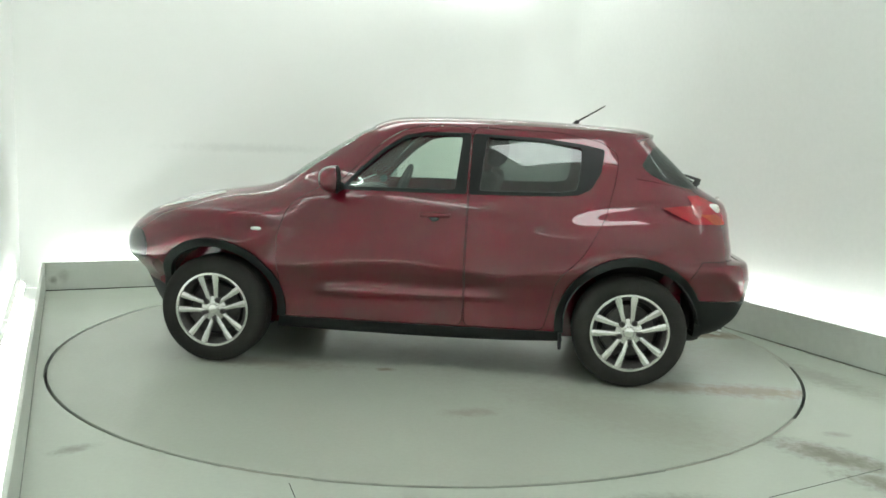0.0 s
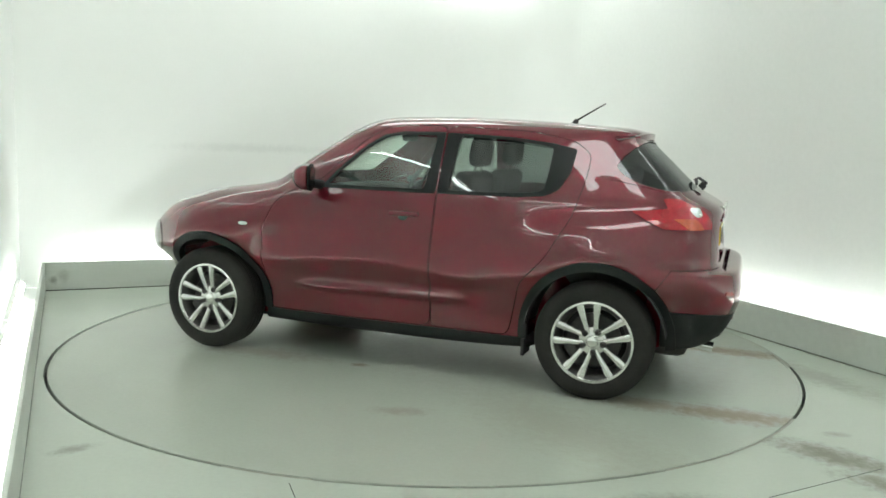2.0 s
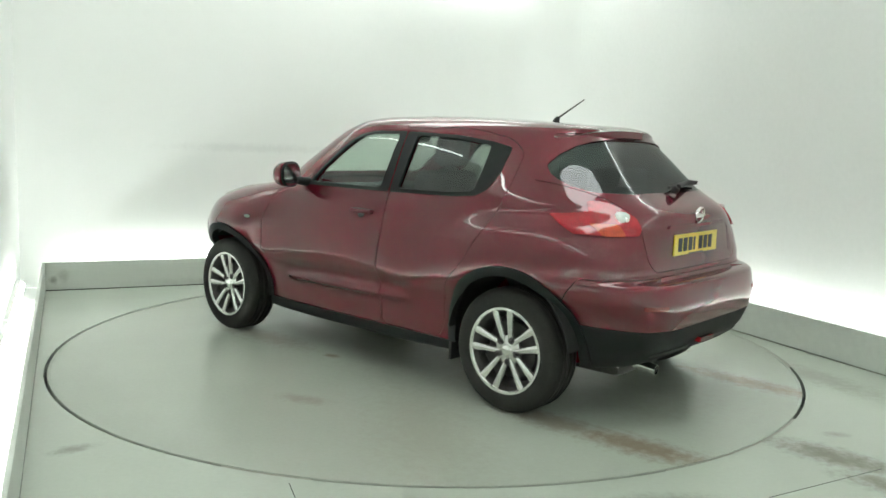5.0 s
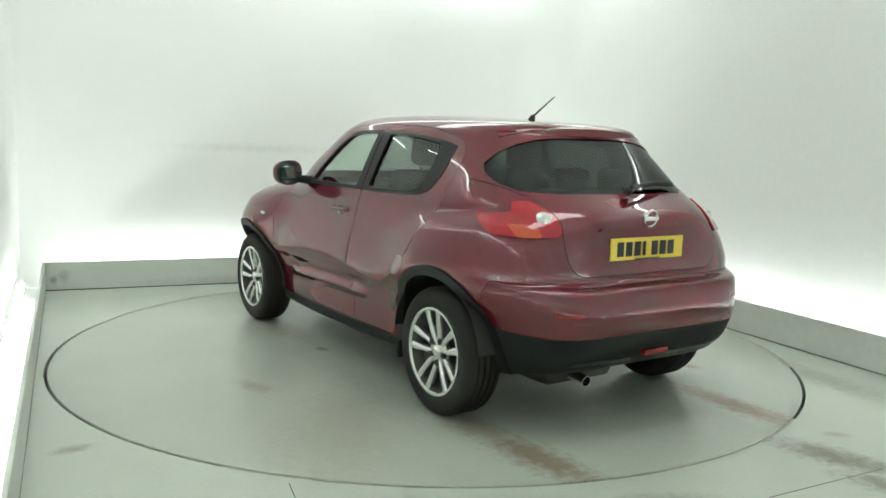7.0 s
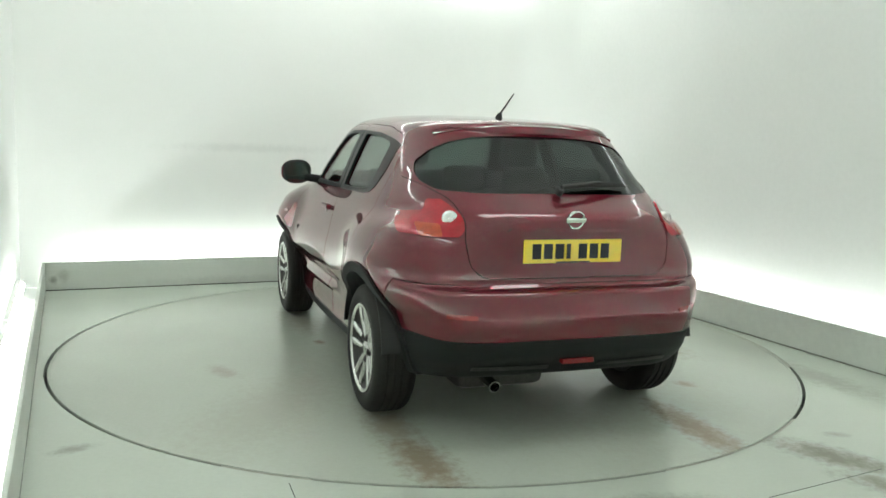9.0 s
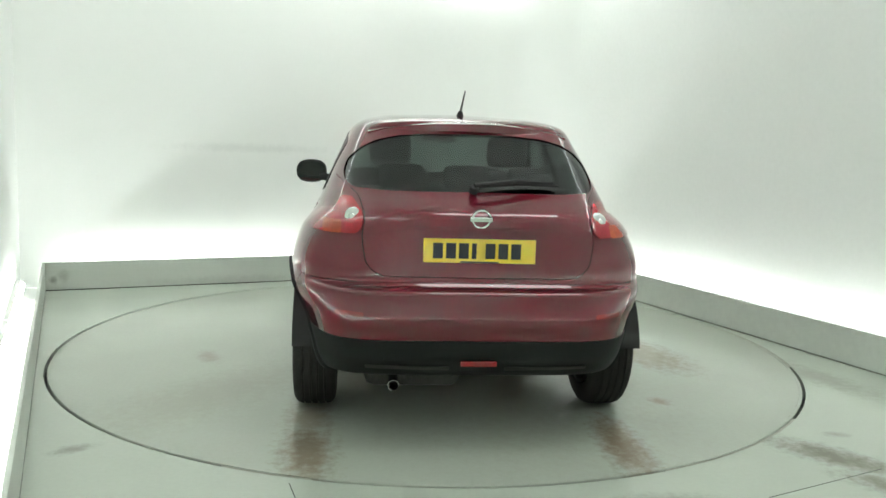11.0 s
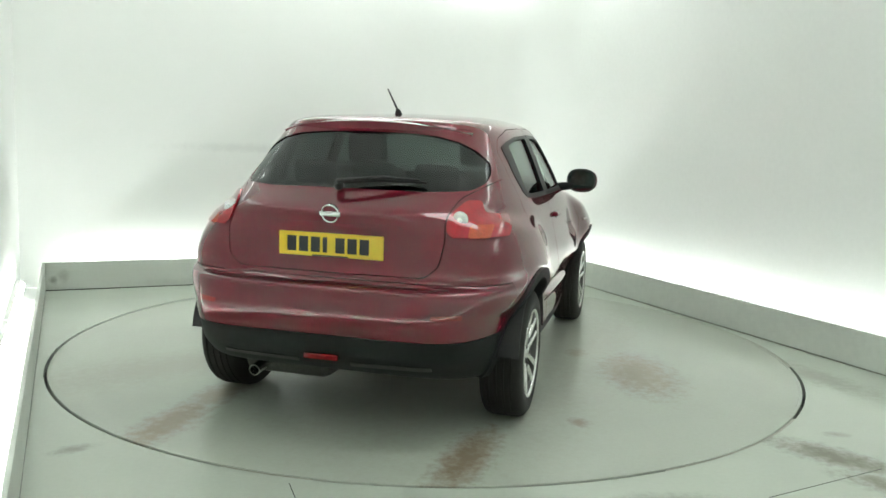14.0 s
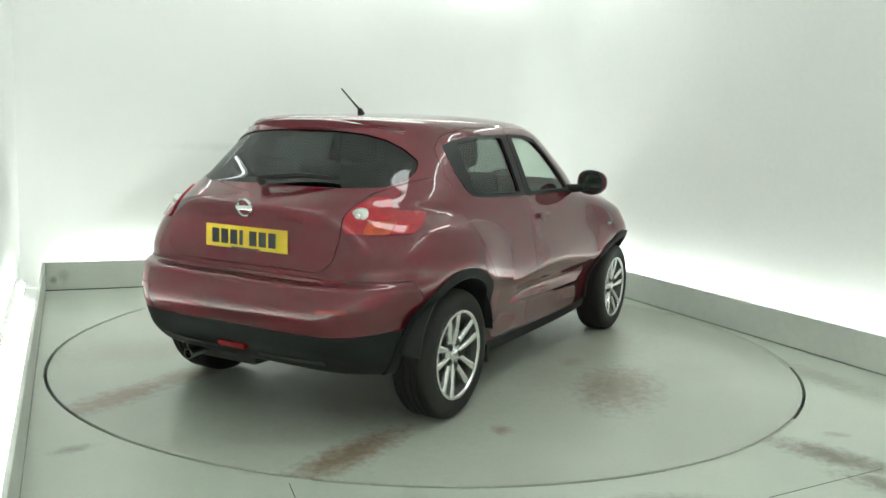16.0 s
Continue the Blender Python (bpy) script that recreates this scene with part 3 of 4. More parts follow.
RECESS = rounded([(-0.36, 1.008), (0.36, 1.008), (0.40, 0.98), (0.45, 0.85), (0.41, 0.832), (-0.41, 0.832), (-0.45, 0.85), (-0.40, 0.98)], 0.02)
WINDSCREEN = rounded([(-0.62, 1.165), (0.62, 1.165), (0.57, 1.36), (0.50, 1.49), (-0.50, 1.49), (-0.57, 1.36)], 0.04)
BONNET = rounded([(0.98, -0.60), (1.30, -0.53), (1.62, -0.44), (1.90, -0.36), (1.93, 0.0), (1.90, 0.36), (1.62, 0.44), (1.30, 0.53), (0.98, 0.60), (1.04, 0.0)], 0.05)


def arch(cx, r, y0, y1, seg=56):
    return tube_solid(cx, HUB_Z + 0.012, r, y0, y1, seg)


def tube_solid(cx, cz, r, y0, y1, seg):
    return prism([(cx + r * math.cos(2 * math.pi * k / seg), cz + r * math.sin(2 * math.pi * k / seg)) for k in range(seg)], "y", y0, y1)


DOORS = {}


def side_y(x, z):
    """Half width of the body's flank at a place seen from the side."""
    g = GRID.reshape(-1, 3)
    g = g[g[:, 1] > 0.5]
    k = np.argsort((g[:, 0] - x) ** 2 + (g[:, 2] - z) ** 2)[:4]
    return float(g[k, 1].mean())



def build_body():
    me = solid(body_mesh())
    cavity = carve(solid(body_mesh(-0.035)), solid(prism([(-1.78, 0.72), (0.93, 0.72), (0.93, 1.7), (-1.78, 1.7)], "y", -1, 1)), "INTERSECT")
    me = carve(me, cavity, "DIFFERENCE")
    for cx in (AXLE, -AXLE):
        for y0, y1 in ((0.55, 1.1), (-1.1, -0.55)):
            me = carve(me, solid(arch(cx, 0.398, y0, y1)), "DIFFERENCE")
    for poly in (FRONT_GLASS, REAR_GLASS):
        for y0, y1 in ((0.35, 1.1), (-1.1, -0.35)):
            me = carve(me, solid(prism(poly, "y", y0, y1)), "DIFFERENCE")
    me = carve(me, solid(prism(WINDSCREEN, "x", 0.22, 1.4)), "DIFFERENCE")
    me = carve(me, solid(prism(HATCH_GLASS, "x", -2.2, -1.22)), "DIFFERENCE")
    dish = prism(RECESS, "x", -1.93, -1.872)
    wide = grown(RECESS, 0.16)
    for v in dish.verts:
        if v.co.x < -1.9:
            k = min(range(len(RECESS)), key=lambda q: (v.co.y - RECESS[q][0]) ** 2 + (v.co.z - RECESS[q][1]) ** 2)
            v.co.y, v.co.z = wide[k]
    me = carve(me, solid(dish), "DIFFERENCE")
    gap = 0.0016

    def take(poly, axis, lo, hi):
        nonlocal me
        piece = carve(me.copy(), solid(prism(grown(poly, -gap), axis, lo, hi)), "INTERSECT")
        me = carve(me, solid(prism(grown(poly, gap), axis, lo, hi)), "DIFFERENCE")
        return piece
    # black sill strips under the doors
    for y0, y1 in ((0.60, 1.0), (-1.0, -0.60)):
        skin("sill_trim", take([(0.93, 0.15), (0.93, 0.298), (-0.90, 0.298), (-0.90, 0.15)], "y", y0, y1), CLADDING, CAR, "black plastic sill strip")
    doors = {}
    for name, poly in (("front_door", FRONT_DOOR), ("rear_door", REAR_DOOR)):
        for y0, y1 in ((0.42, 1.1), (-1.1, -0.42)):
            doors[name, y0 > 0] = skin(name, take(poly, "y", y0, y1), PAINT, CAR)
    skin("valance", take([(-1.60, 0.1), (-1.60, 0.53), (-2.2, 0.50), (-2.2, 0.1)], "y", -1.1, 1.1), CLADDING, CAR, "black plastic lower rear bumper")
    skin("rear_bumper", take([(-1.50, 0.52), (-1.66, 0.762), (-2.2, 0.756), (-2.2, 0.495)], "y", -1.1, 1.1), PAINT, CAR)
    skin("tailgate", take(TAILGATE, "x", -2.2, -1.27), PAINT, CAR)
    skin("front_valance", take([(1.58, 0.1), (1.58, 0.40), (2.3, 0.53), (2.3, 0.1)], "y", -1.1, 1.1), CLADDING, CAR, "black plastic lower front bumper")
    skin("bonnet", take(BONNET, "z", 0.80, 1.4), PAINT, CAR)
    skin("body", me, PAINT, CAR)
    # glass
    for poly, label, mt in ((FRONT_GLASS, "front_window", GLASS_SIDE), (REAR_GLASS, "rear_window", GLASS_REAR)):
        for y0, y1 in ((0.35, 1.1), (-1.1, -0.35)):
            skin(label, shell_piece(-0.010, -0.014, prism(grown(poly, 0.004), "y", y0, y1)), mt, doors["front_door" if label == "front_window" else "rear_door", y0 > 0], "tinted side window glass")
    skin("windscreen", shell_piece(-0.008, -0.013, prism(grown(WINDSCREEN, 0.004), "x", 0.22, 1.4)), GLASS_SIDE, CAR, "clear windscreen glass")
    skin("tailgate_glass", shell_piece(-0.006, -0.011, prism(grown(HATCH_GLASS, 0.004), "x", -2.2, -1.22)), GLASS_DARK, CAR, "dark tinted tailgate glass")
    # black frames round the side windows
    for y0, y1 in ((0.35, 1.1), (-1.1, -0.35)):
        hole = carve(solid(prism(grown(FRONT_GLASS, -0.004), "y", y0, y1)), solid(prism(grown(REAR_GLASS, -0.004), "y", y0, y1)), "UNION")
        for poly, name in ((rounded(FRONT_FRAME, 0.02), "front_door"), (rounded(REAR_FRAME, 0.02), "rear_door")):
            fr = shell_piece(0.003, -0.012, prism(poly, "y", y0, y1))
            fr = carve(fr, hole.copy(), "DIFFERENCE")
            skin("window_frame", fr, FRAME_BLACK, doors[name, y0 > 0], "black window frame")
    DOORS.update(doors)
    # arch cladding
    for cx in (AXLE, -AXLE):
        for y0, y1 in ((0.50, 1.1), (-1.1, -0.50)):
            ring = carve(solid(arch(cx, 0.437, y0, y1, 72)), solid(arch(cx, 0.386, y0 - 0.1, y1 + 0.1, 72)), "DIFFERENCE")
            low = carve(ring, solid(prism([(cx - 0.6, 0.30), (cx + 0.6, 0.30), (cx + 0.6, 1.0), (cx - 0.6, 1.0)], "y", -1.2, 1.2)), "INTERSECT")
            lip = carve(carve(solid(body_mesh(0.013)), solid(body_mesh(-0.03)), "DIFFERENCE"), low, "INTERSECT")
            skin("arch_trim", lip, CLADDING, CAR, "black plastic wheel-arch trim")
            # dark liner inside the arch
            b = bmesh.new()
            s = 1 if y0 > 0 else -1
            deep = 0.81 if cx > 0 else 0.872
            lathe(b, [(0.3972, 0.56), (0.3972, deep), (0.390, deep), (0.390, 0.565), (0.05, 0.565), (0.05, 0.56), (0.3972, 0.56)], 48, pose(cx, 0, HUB_Z + 0.012, -90 * s, 0, 0))
            bmesh.ops.delete(b, geom=[v for v in b.verts if v.co.z < (0.45 if cx > 0 else 0.38) or v.co.x > AXLE + 0.24], context="VERTS")
            part("arch_liner", b, RUBBER, CAR, "black wheel-arch liner", 40)


build_body()


def build_wheel(s):
    """A wheel about its own axis (z outwards), turned to the side s."""
    # the alloy barrel is coloured dark to give the shade behind the spokes
    b = bmesh.new()
    lathe(b, [(0.205, -0.10), (0.221, -0.10), (0.216, -0.088), (0.196, -0.07), (0.190, 0.0), (0.196, 0.075), (0.218, 0.092), (0.2285, 0.097),
              (0.2285, 0.104), (0.217, 0.105), (0.207, 0.088), (0.186, 0.06), (0.182, 0.0), (0.186, -0.07), (0.205, -0.10)], 72)
    w = part("wheel", b, IRON_AND_SHADE, CAR, "silver alloy wheel with five pairs of spokes", 40)
    b = bmesh.new()
    lathe(b, [(0.2085, 0.0895), (0.2175, 0.107), (0.2300, 0.1065), (0.2310, 0.099), (0.222, 0.092), (0.2085, 0.0895)], 72)
    part("rim", b, ALLOY, w, "bright silver rim", 40)
    # tyre with four grooves round the tread
    prof = [(0.222, -0.088), (0.240, -0.104), (0.275, -0.1085), (0.300, -0.105), (0.318, -0.094), (0.328, -0.080)]
    for g in (-0.055, -0.018, 0.018, 0.055):
        prof += [(0.333, g - 0.007), (0.325, g - 0.004), (0.325, g + 0.004), (0.333, g + 0.007)]
    prof += [(0.328, 0.080), (0.318, 0.094), (0.300, 0.105), (0.275, 0.1085), (0.240, 0.104), (0.222, 0.088)]
    prof += [(0.220, 0.0), (0.222, -0.088)]
    part("tyre", lathe(bmesh.new(), prof, 96), TYRE, w, "black rubber road tyre", 45)
    # spokes in pairs
    for k in range(5):
        sp = bmesh.new()
        for side in (-1, 1):
            a0 = side * 0.022
            a1 = side * 0.050
            n = 7
            rings = []
            for i in range(n + 1):
                f = i / n
                r = 0.048 + (0.2165 - 0.048) * f
                off = a0 + (a1 - a0) * f
                half = 0.0135 + 0.009 * f ** 2
                z = 0.080 + 0.020 * math.sin(f * 1.35) ** 1.2
                rings.append([sp.verts.new((r, off + dx, z + dz)) for dx, dz in
                              ((-half, -0.024), (-half, -0.006), (-half * 0.55, 0.0), (half * 0.55, 0.0), (half, -0.006), (half, -0.024))])
            for i in range(n):
                for j in range(6):
                    q = (j + 1) % 6
                    sp.faces.new((rings[i][j], rings[i + 1][j], rings[i + 1][q], rings[i][q]))
            sp.faces.new(rings[0][::-1]), sp.faces.new(rings[-1])
        bmesh.ops.recalc_face_normals(sp, faces=sp.faces[:])
        bmesh.ops.rotate(sp, verts=sp.verts[:], cent=(0, 0, 0), matrix=Matrix.Rotation(radians(90 + 72 * k + 4), 3, "Z"))
        part("spoke", sp, ALLOY, w, smooth=50)
    hub = bmesh.new()
    lathe(hub, [(0.0, 0.086), (0.026, 0.086), (0.031, 0.083), (0.034, 0.078), (0.060, 0.074), (0.078, 0.068), (0.082, 0.05), (0.0, 0.05)], 40)
    part("hub", hub, ALLOY, w, smooth=35)
    part("hub_cap", lathe(bmesh.new(), [(0.0, 0.090), (0.020, 0.090), (0.025, 0.0875), (0.025, 0.08)], 32), CHROME, w, "polished hub cap", 30)
    for k in range(5):
        a = radians(90 + 36 + 72 * k + 4)
        n = bmesh.new()
        lathe(n, [(0.0, 0.079), (0.006, 0.079), (0.0095, 0.076), (0.0095, 0.066), (0.0165, 0.0735), (0.0185, 0.0735), (0.0185, 0.06)], 6, pose(0.062 * math.cos(a), 0.062 * math.sin(a), 0.012))
        part("wheel_nut", n, IRON_AND_SHADE, w)
    d = bmesh.new()
    lathe(d, [(0.05, 0.03), (0.15, 0.03), (0.152, 0.028), (0.152, 0.008), (0.05, 0.008), (0.05, 0.03)], 48)
    part("brake_disc", d, IRON_AND_SHADE, w, "grey iron brake disc", 40)
    cal = bmesh.new()
    box(cal, 0.09, 0.165, -0.07, 0.07, -0.01, 0.055, 0.012)
    part("brake_caliper", cal, IRON_AND_SHADE, w)
    sh = bmesh.new()
    lathe(sh, [(0.02, -0.02), (0.181, -0.02), (0.181, -0.03), (0.02, -0.03)], 40)
    part("brake_shield", sh, RUBBER, w)
    return w


def build_wheels():
    w = build_wheel(1)
    track = 0.768
    spots = [(AXLE, 1, 40), (-AXLE, 1, 40), (AXLE, -1, -4), (-AXLE, -1, 8)]
    for i, (x, s, spin) in enumerate(spots):
        m = pose(x, s * track, HUB_Z, -90 * s, 0, 0) @ pose(0, 0, 0, 0, 0, spin)
        if i == 0:
            w.matrix_basis = m
        else:
            copy_thing(w, m)


build_wheels()


def build_trim():
    # tail lamps: a boomerang that wraps from the side onto the tailgate's edge
    side_cut = rounded([(-1.42, 1.062), (-1.61, 1.080), (-1.575, 1.132), (-1.68, 1.136), (-1.95, 1.115), (-1.95, 0.972), (-1.60, 0.976)], 0.015)
    for s in (1, -1):
        rear_cut = [(0.545, 1.0), (0.58, 0.968), (1.0, 0.968), (1.0, 1.14), (0.60, 1.14), (0.568, 1.105), (0.54, 1.06)]
        rear_cut = rounded(rear_cut if s > 0 else mirrored(rear_cut), 0.02)
        piece = shell_piece(0.009, -0.02, prism(rear_cut, "x", -2.2, -1.3), prism(side_cut, "y", -1.1, 1.1))
        lamp = skin("tail_lamp", piece, LAMP_RED, CAR, "red tail lamp with a round clear reversing light")
        amber = [(0.64, 0.972), (0.73, 0.972), (0.73, 1.03), (0.64, 1.03)]
        amber = rounded(amber if s > 0 else mirrored(amber), 0.012)
        skin("indicator_lens", shell_piece(0.0105, 0.0, prism(amber, "x", -2.2, -1.60)), LAMP_AMBER, lamp, "orange-red indicator lens")
        b = bmesh.new()
        m = pose(-1.750, s * 0.585, 1.048, 0, -90, 0) @ pose(0, 0, 0, -14 * s, 0, 0)
        lathe(b, [(0.0, 0.030), (0.024, 0.028), (0.036, 0.020), (0.040, 0.008), (0.040, -0.06), (0.0, -0.06)], 32, m)
        part("reversing_light", b, LAMP_CLEAR, lamp, "round clear reversing light", 35)
        b = bmesh.new()
        lathe(b, [(0.0, 0.034), (0.012, 0.034), (0.015, 0.03), (0.015, 0.02)], 20, m)
        part("lens_centre", b, CHROME, lamp)
        # bumper reflectors
        r = rounded([(0.53, 0.618), (0.66, 0.622), (0.66, 0.645), (0.53, 0.64)], 0.01)
        r = r if s > 0 else mirrored(r)
        skin("reflector", shell_piece(0.004, -0.01, prism(r, "x", -2.2, -1.6)), LAMP_DEEP, CAR, "slim red bumper reflector")
        # fender-top running lamps
        f = [(1.24, 0.66), (1.42, 0.56), (1.66, 0.50), (1.74, 0.57), (1.58, 0.67), (1.42, 0.72)]
        f = rounded(f if s > 0 else [(a, -c) for a, c in f][::-1], 0.03)
        skin("running_lamp", shell_piece(0.006, -0.02, prism(f, "z", 0.80, 1.3)), LAMP_CLEAR, CAR, "clear front lamp on top of the wing")
        # round headlamp in the nose
        hl = [(s * 0.60 + 0.105 * math.cos(a), 0.69 + 0.105 * math.sin(a)) for a in [2 * math.pi * k / 28 for k in range(28)]]
        skin("headlamp", shell_piece(0.006, -0.03, prism(hl, "x", 1.45, 2.3)), GLOSS_BLACK, CAR, "round dark headlamp in the nose")
        # side repeater
        b = bmesh.new()
        bmesh.ops.create_uvsphere(b, u_segments=20, v_segments=12, radius=1)
        bmesh.ops.scale(b, vec=(0.034, 0.012, 0.0125), verts=b.verts[:])
        bmesh.ops.translate(b, vec=(0.978, s * (side_y(0.978, 0.851) + 0.003), 0.851), verts=b.verts[:])
        part("side_repeater", b, LAMP_CLEAR, CAR, "oval clear side repeater", 60)
        # door handle, and behind it a black disc painted in for the recess's shade
        h = bmesh.new()
        flank = side_y(-0.09, 0.97)
        lo, hi = sorted((s * (flank - 0.02), s * (flank + 0.027)))
        box(h, -0.19, 0.0, lo, hi, 0.955, 0.985, 0.010)
        part("door_handle", h, PAINT, DOORS["front_door", s > 0])
        h = bmesh.new()
        lathe(h, [(0.0, 0.003), (0.024, 0.002), (0.030, 0.0), (0.030, -0.02)], 24, pose(-0.09, s * (flank + 0.008), 0.957, -90 * s, 0, 0))
        part("handle_shade", h, GLOSS_BLACK, DOORS["front_door", s > 0])
        # door mirror: shell, glass and foot
        mir = bmesh.new()
        bmesh.ops.create_uvsphere(mir, u_segments=28, v_segments=18, radius=1)
        for v in mir.verts:
            c = v.co
            c.x = 0.095 * c.x if c.x > 0 else 0.010 * c.x
            c.y = 0.112 * math.copysign(abs(c.y) ** 0.8, c.y)
            c.z = 0.082 * math.copysign(abs(c.z) ** 0.8, c.z)
        bmesh.ops.rotate(mir, verts=mir.verts[:], cent=(0, 0, 0), matrix=Matrix.Rotation(radians(20 * s), 3, "Z"))
        bmesh.ops.translate(mir, vec=(0.50, s * 0.905, 1.163), verts=mir.verts[:])
        mo = part("door_mirror", mir, PAINT, CAR, "red door mirror with a black rim", 60)
        rim = bmesh.new()
        bmesh.ops.create_uvsphere(rim, u_segments=28, v_segments=18, radius=1)
        for v in rim.verts:
            c = v.co
            c.x, c.y, c.z = 0.012 * c.x, 0.1135 * math.copysign(abs(c.y) ** 0.8, c.y), 0.0835 * math.copysign(abs(c.z) ** 0.8, c.z)
        bmesh.ops.rotate(rim, verts=rim.verts[:], cent=(0, 0, 0), matrix=Matrix.Rotation(radians(20 * s), 3, "Z"))
        bmesh.ops.translate(rim, vec=(0.484, s * 0.905, 1.163), verts=rim.verts[:])
        part("mirror_rim", rim, CLADDING, mo, "black mirror rim", 60)
        gl = bmesh.new()
        bmesh.ops.create_circle(gl, cap_ends=True, segments=40, radius=1)
        for v in gl.verts:
            c = v.co.copy()
            v.co = Vector((0, 0.098 * math.copysign(abs(c.x) ** 0.8, c.x), 0.068 * math.copysign(abs(c.y) ** 0.8, c.y)))
        bmesh.ops.solidify(gl, geom=gl.faces[:], thickness=0.004)
        bmesh.ops.rotate(gl, verts=gl.verts[:], cent=(0, 0, 0), matrix=Matrix.Rotation(radians(20 * s), 3, "Z"))
        bmesh.ops.translate(gl, vec=(0.4705, s * 0.9065, 1.163), verts=gl.verts[:])
        part("mirror_glass", gl, MIRROR, mo, "mirror glass")
        ft = bmesh.new()
        tube(ft, (0.50, s * 0.70, 1.105), (0.51, s * 0.85, 1.125), 0.032, 0.026, 16)
        part("mirror_foot", ft, CLADDING, mo, "black mirror foot", 50)
        # mudguard stub behind each rear sill
        g = bmesh.new()
        box(g, -0.875, -0.855, s * 0.70 if s > 0 else -0.84, 0.84 if s > 0 else -0.70, 0.20, 0.30, 0.005)
        part("mud_flap", g, RUBBER, CAR)
    # number plate and its characters, as plain bars
    plate = part("number_plate", box(bmesh.new(), -1.880, -1.872, -0.262, 0.262, 0.852, 0.964, 0.003), PLATE_YELLOW, CAR, "yellow rear number plate with dark characters")
    y = 0.218
    for k in range(7):
        wd = 0.022 if k == 3 else 0.046
        bar = box(bmesh.new(), -1.8815, -1.8795, y - wd, y, 0.872, 0.944)
        part("plate_bar", bar, INK, plate, "dark bar for a plate character")
        y -= wd + (0.042 if k == 3 else 0.014)
    part("plate_footer", box(bmesh.new(), -1.8815, -1.879, -0.09, 0.09, 0.853, 0.860), INK, plate)
    # badge: a chrome ring with a bar across
    bd = bmesh.new()
    m = pose(-1.879, 0.0, 1.058, 0, -90, 0) @ pose(0, 0, 0, 0, -12, 0)
    lathe(bd, [(0.035, 0.0), (0.046, 0.0), (0.046, 0.012), (0.042, 0.016), (0.037, 0.012), (0.035, 0.0)], 40, m)
    box(bd, -0.011, 0.011, -0.052, 0.052, 0.0, 0.015, 0.003, m)
    part("badge", bd, CHROME, CAR, "round chrome badge with a bar", 40)
    # chrome-lit ledge over the plate
    skin("tailgate_grip", shell_piece(0.007, -0.012, prism(rounded([(-0.35, 1.000), (0.35, 1.000), (0.33, 1.016), (-0.33, 1.016)], 0.006), "x", -2.2, -1.6)), PAINT, CAR)
    # wiper: parked, blade to one side, with a cover at the pivot
    wp = bmesh.new()
    p0 = Vector((-1.735, 0.02, 1.175))
    lathe(wp, [(0.0, 0.035), (0.016, 0.034), (0.021, 0.026), (0.022, 0.0)], 20, Matrix.Translation(p0) @ Vector((-0.70, 0, 0.72)).to_track_quat("Z", "Y").to_matrix().to_4x4())
    tube(wp, p0 + Vector((-0.03, 0, 0.03)), (-1.712, -0.20, 1.228), 0.011, 0.008, 10)
    tube(wp, (-1.712, -0.20, 1.228), (-1.690, -0.37, 1.220), 0.008, 0.005, 10)
    wo = part("rear_wiper", wp, RUBBER, CAR, "black rear wiper", 50)
    bl = bmesh.new()
    tube(bl, (-1.712, 0.03, 1.195), (-1.694, -0.19, 1.216), 0.008, 0.012, 8)
    tube(bl, (-1.694, -0.19, 1.216), (-1.672, -0.40, 1.208), 0.012, 0.006, 8)
    part("wiper_blade", bl, RUBBER, wo, "", 50)
    # aerial
    an = bmesh.new()
    tube(an, (-0.925, 0, 1.535), (-0.945, 0, 1.575), 0.026, 0.012, 16)
    ao = part("aerial", an, RUBBER, CAR, "black whip aerial on the roof", 50)
    part("mast", tube(bmesh.new(), (-0.945, 0, 1.57), (-1.122, 0, 1.677), 0.006, 0.0035, 8), RUBBER, ao, "", 60)
    # third brake lamp under the roof's rear edge
    skin("high_brake_lamp", shell_piece(0.004, -0.01, prism(rounded([(-0.14, 1.478), (0.14, 1.478), (0.14, 1.496), (-0.14, 1.496)], 0.006), "x", -1.6, -1.2)), LAMP_DEEP, CAR, "slim red high brake lamp")
    # rear spoiler lip along the roof's rear edge
    sp = bmesh.new()
    n = 24
    rings = []
    for i in range(n + 1):
        f = -1 + 2 * i / n
        yy = 0.52 * f
        x = -1.420 + 0.13 * abs(f) ** 3
        z = 1.498 - 0.052 * abs(f) ** 2.4
        rings.append([sp.verts.new((x + dx, yy, z + dz)) for dx, dz in ((0.12, 0.010), (0.02, 0.007), (-0.010, -0.002), (-0.006, -0.040), (0.03, -0.046), (0.12, -0.03))])
    for i in range(n):
        for j in range(6):
            q = (j + 1) % 6
            sp.faces.new((rings[i][j], rings[i][q], rings[i + 1][q], rings[i + 1][j]))
    sp.faces.new(rings[0]), sp.faces.new(rings[-1][::-1])
    bmesh.ops.recalc_face_normals(sp, faces=sp.faces[:])
    part("roof_spoiler", sp, PAINT, CAR, "", 50)
    # exhaust
    ex = bmesh.new()
    lathe(ex, [(0.024, 0.0), (0.024, 0.16), (0.028, 0.16), (0.028, 0.0), (0.024, 0.0)], 24, pose(-1.73, 0.385, 0.290, 0, -97, 0))
    part("exhaust_tip", ex, CHROME, CAR, "bright steel exhaust tip", 40)
    ex = bmesh.new()
    box(ex, -1.75, -1.35, 0.05, 0.52, 0.215, 0.34, 0.05)
    tube(ex, (-1.40, 0.30, 0.27), (0.5, 0.15, 0.25), 0.03)
    part("silencer", ex, IRON_AND_SHADE, CAR, "dull grey exhaust silencer", 40)
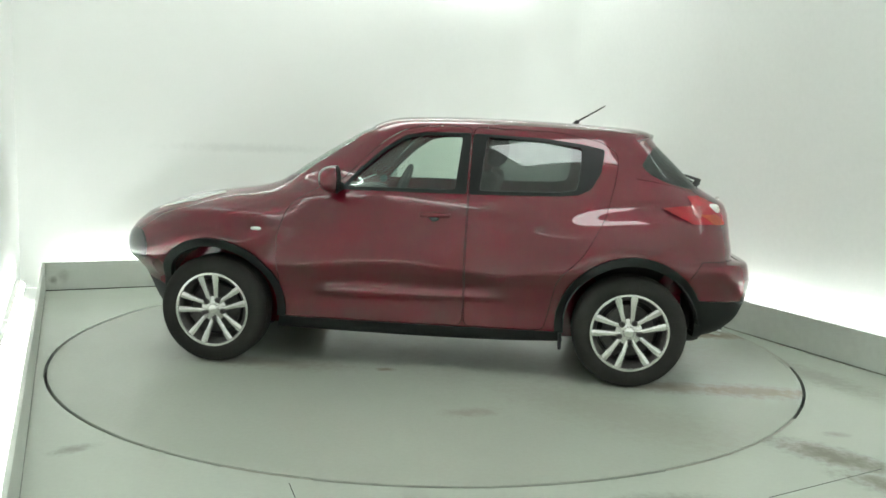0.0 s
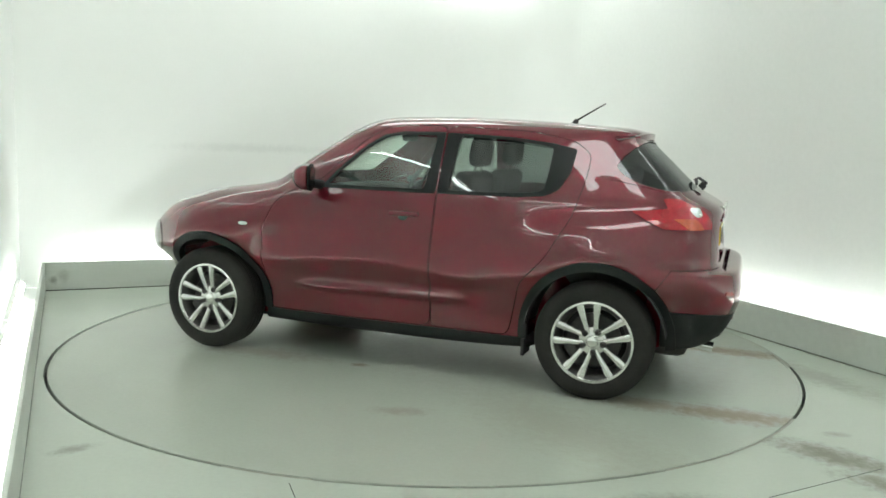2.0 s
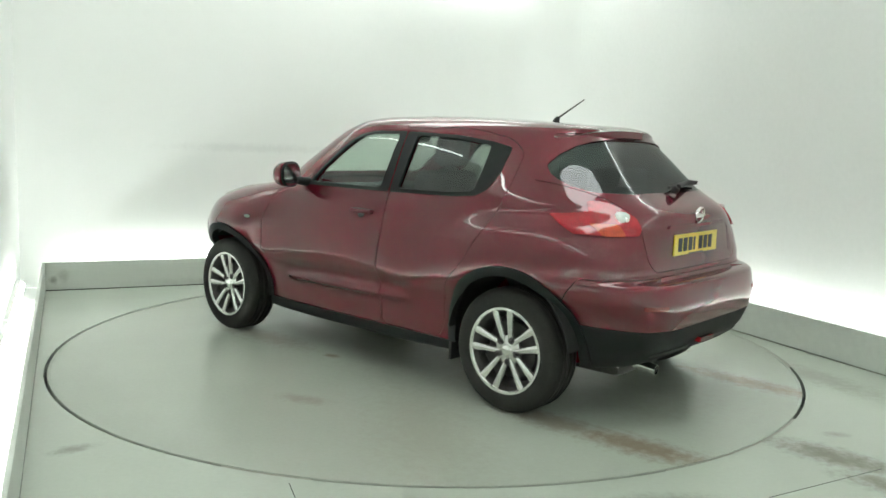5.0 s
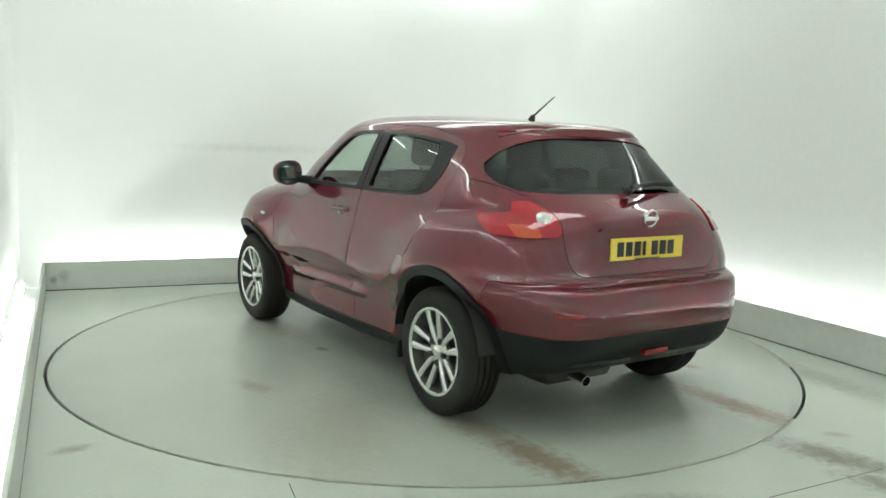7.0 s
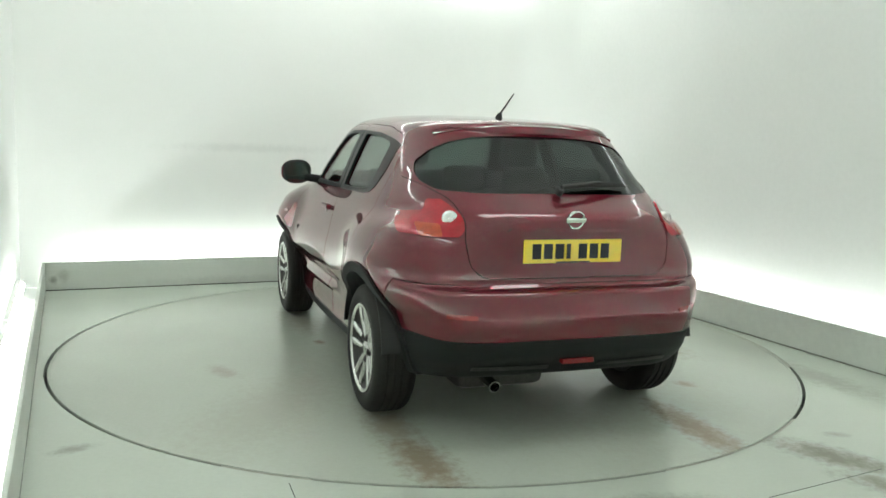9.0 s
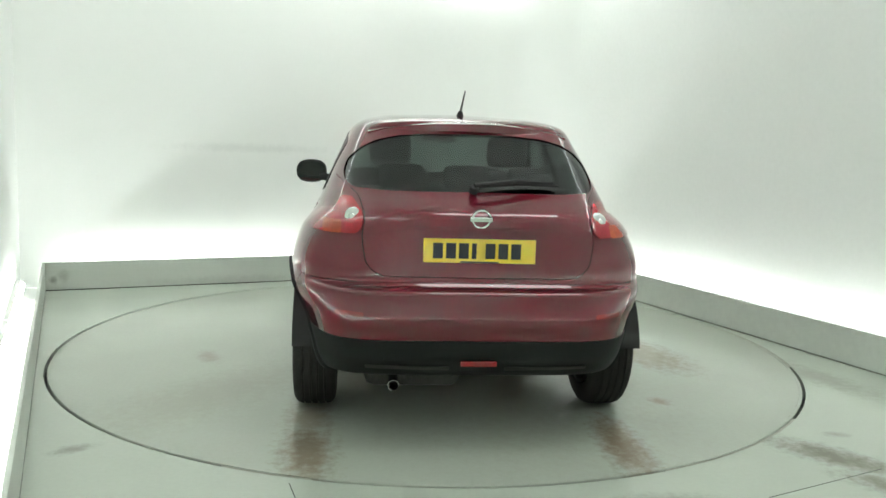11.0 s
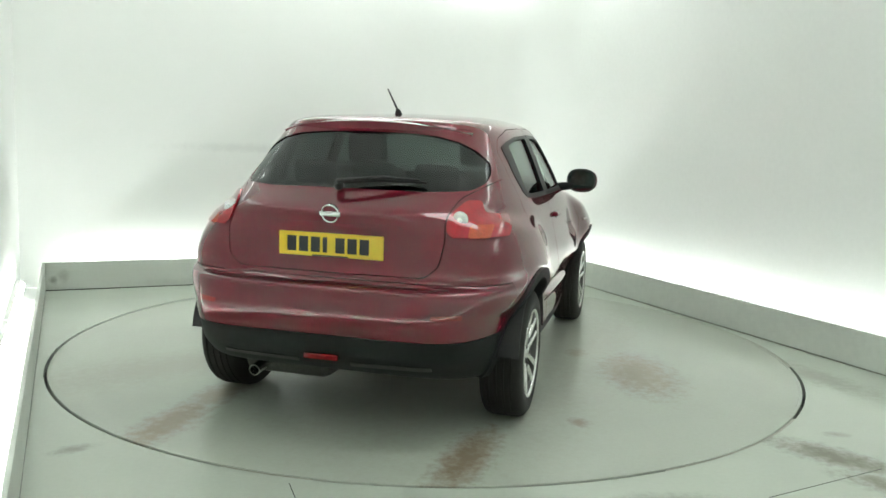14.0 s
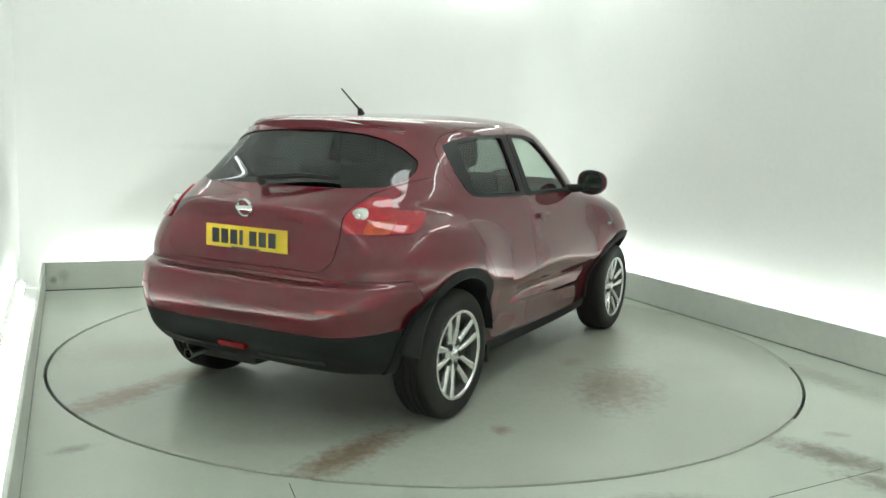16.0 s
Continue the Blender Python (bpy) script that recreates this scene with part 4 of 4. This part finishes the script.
    # fog lamp and pale skid strips under the bumper
    part("fog_lamp", box(bmesh.new(), -1.982, -1.945, -0.085, 0.085, 0.385, 0.412, 0.006), LAMP_DEEP, CAR, "red rear fog lamp")
    for s in (1, -1):
        r = rounded([(0.13, 0.352), (0.52, 0.362), (0.52, 0.382), (0.13, 0.374)], 0.008)
        skin("skid_strip", shell_piece(0.006, -0.01, prism(r if s > 0 else mirrored(r), "x", -2.2, -1.5)), IRON_AND_SHADE, CAR, "dull grey skid strip")
    # underbody axle
    ax = bmesh.new()
    tube(ax, (-AXLE, -0.62, 0.30), (-AXLE, 0.62, 0.30), 0.045)
    box(ax, -1.35, -1.18, -0.5, 0.5, 0.24, 0.34, 0.03)
    part("rear_axle", ax, RUBBER, CAR, "", 40)
    ax = bmesh.new()
    box(ax, 1.0, 1.55, -0.5, 0.5, 0.17, 0.30, 0.03)
    part("engine_tray", ax, RUBBER, CAR, "", 40)


build_trim()


def build_cabin():
    def seat_parts(x, y, w, back):
        b = bmesh.new()
        box(b, -0.06, 0.06, -w / 2, w / 2, 0.0, 0.50, 0.045, pose(x, y, 0.74, 0, -14, 0))
        so = part("seat", b, SEAT_CLOTH, CAR, "dark grey cloth car seat", 60)
        return so
    for y in (0.37, -0.37):
        so = seat_parts(-0.28, y, 0.50, 0.5)
        b = bmesh.new()
        box(b, -0.05, 0.05, -0.13, 0.13, 0.0, 0.19, 0.045, pose(-0.415, y, 1.255, 0, -8, 0))
        part("headrest", b, SEAT_CLOTH, so, "", 60)
        for dy in (-0.06, 0.06):
            part("headrest_post", tube(bmesh.new(), (-0.40, y + dy, 1.20), (-0.42, y + dy, 1.30), 0.007), CHROME, so)
        b = bmesh.new()
        box(b, -0.25, 0.30, y - 0.25, y + 0.25, 0.72, 0.86, 0.04)
        part("cushion", b, SEAT_CLOTH, so, "", 60)
    b = bmesh.new()
    box(b, -0.06, 0.06, -0.60, 0.60, 0.0, 0.42, 0.05, pose(-1.16, 0, 0.76, 0, -16, 0))
    bench = part("rear_seat", b, SEAT_CLOTH, CAR, "dark grey cloth rear bench", 60)
    for y in (0.34, 0.0, -0.34):
        b = bmesh.new()
        box(b, -0.04, 0.04, -0.12, 0.12, 0.0, 0.13, 0.035, pose(-1.285, y, 1.155, 0, -8, 0))
        part("headrest", b, SEAT_CLOTH, bench, "", 60)
    b = bmesh.new()
    box(b, 0.42, 0.90, -0.66, 0.66, 0.74, 1.08, 0.08)
    dash = part("dashboard", b, CABIN, CAR, "black dashboard", 60)
    b = bmesh.new()
    m = pose(0.30, -0.37, 1.06, 0, 68, 0)
    lathe(b, [(0.17 + 0.016 * math.cos(a), 0.016 * math.sin(a)) for a in [2 * math.pi * k / 10 for k in range(11)]], 40, m)
    for t in (90, 210, 330):
        box(b, 0.02, 0.17, -0.02, 0.02, -0.008, 0.008, 0.004, m @ pose(0, 0, 0, 0, 0, t))
    lathe(b, [(0.0, 0.03), (0.05, 0.025), (0.06, 0.0), (0.0, -0.03)], 24, m)
    part("steering_wheel", b, CABIN, CAR, "black steering wheel", 40)
    b = bmesh.new()
    box(b, 0.20, 0.235, -0.12, 0.12, 1.40, 1.46, 0.02)
    part("interior_mirror", b, CABIN, CAR, "black interior mirror", 60)
    b = bmesh.new()
    box(b, -1.70, -1.32, -0.56, 0.56, 1.02, 1.04, 0.008)
    part("parcel_shelf", b, CABIN, CAR)


build_cabin()


# ---------------------------------------------------------------- what moves
TURN_START, TURN_RATE = 173.066, -7.0753
CAR_OFF = Vector((-0.014, -0.052, 0.0))


def motions():
    rows_t, rows_c = [], []
    for k in range(17):
        a = TURN_START + TURN_RATE * k
        p = pose(0, 0, 0, 0, 0, a)
        rows_t.append((float(k), p))
        rows_c.append((float(k), p @ Matrix.Translation(CAR_OFF)))
    walk(TURNTABLE, rows_t)
    walk(CAR, rows_c)


motions()
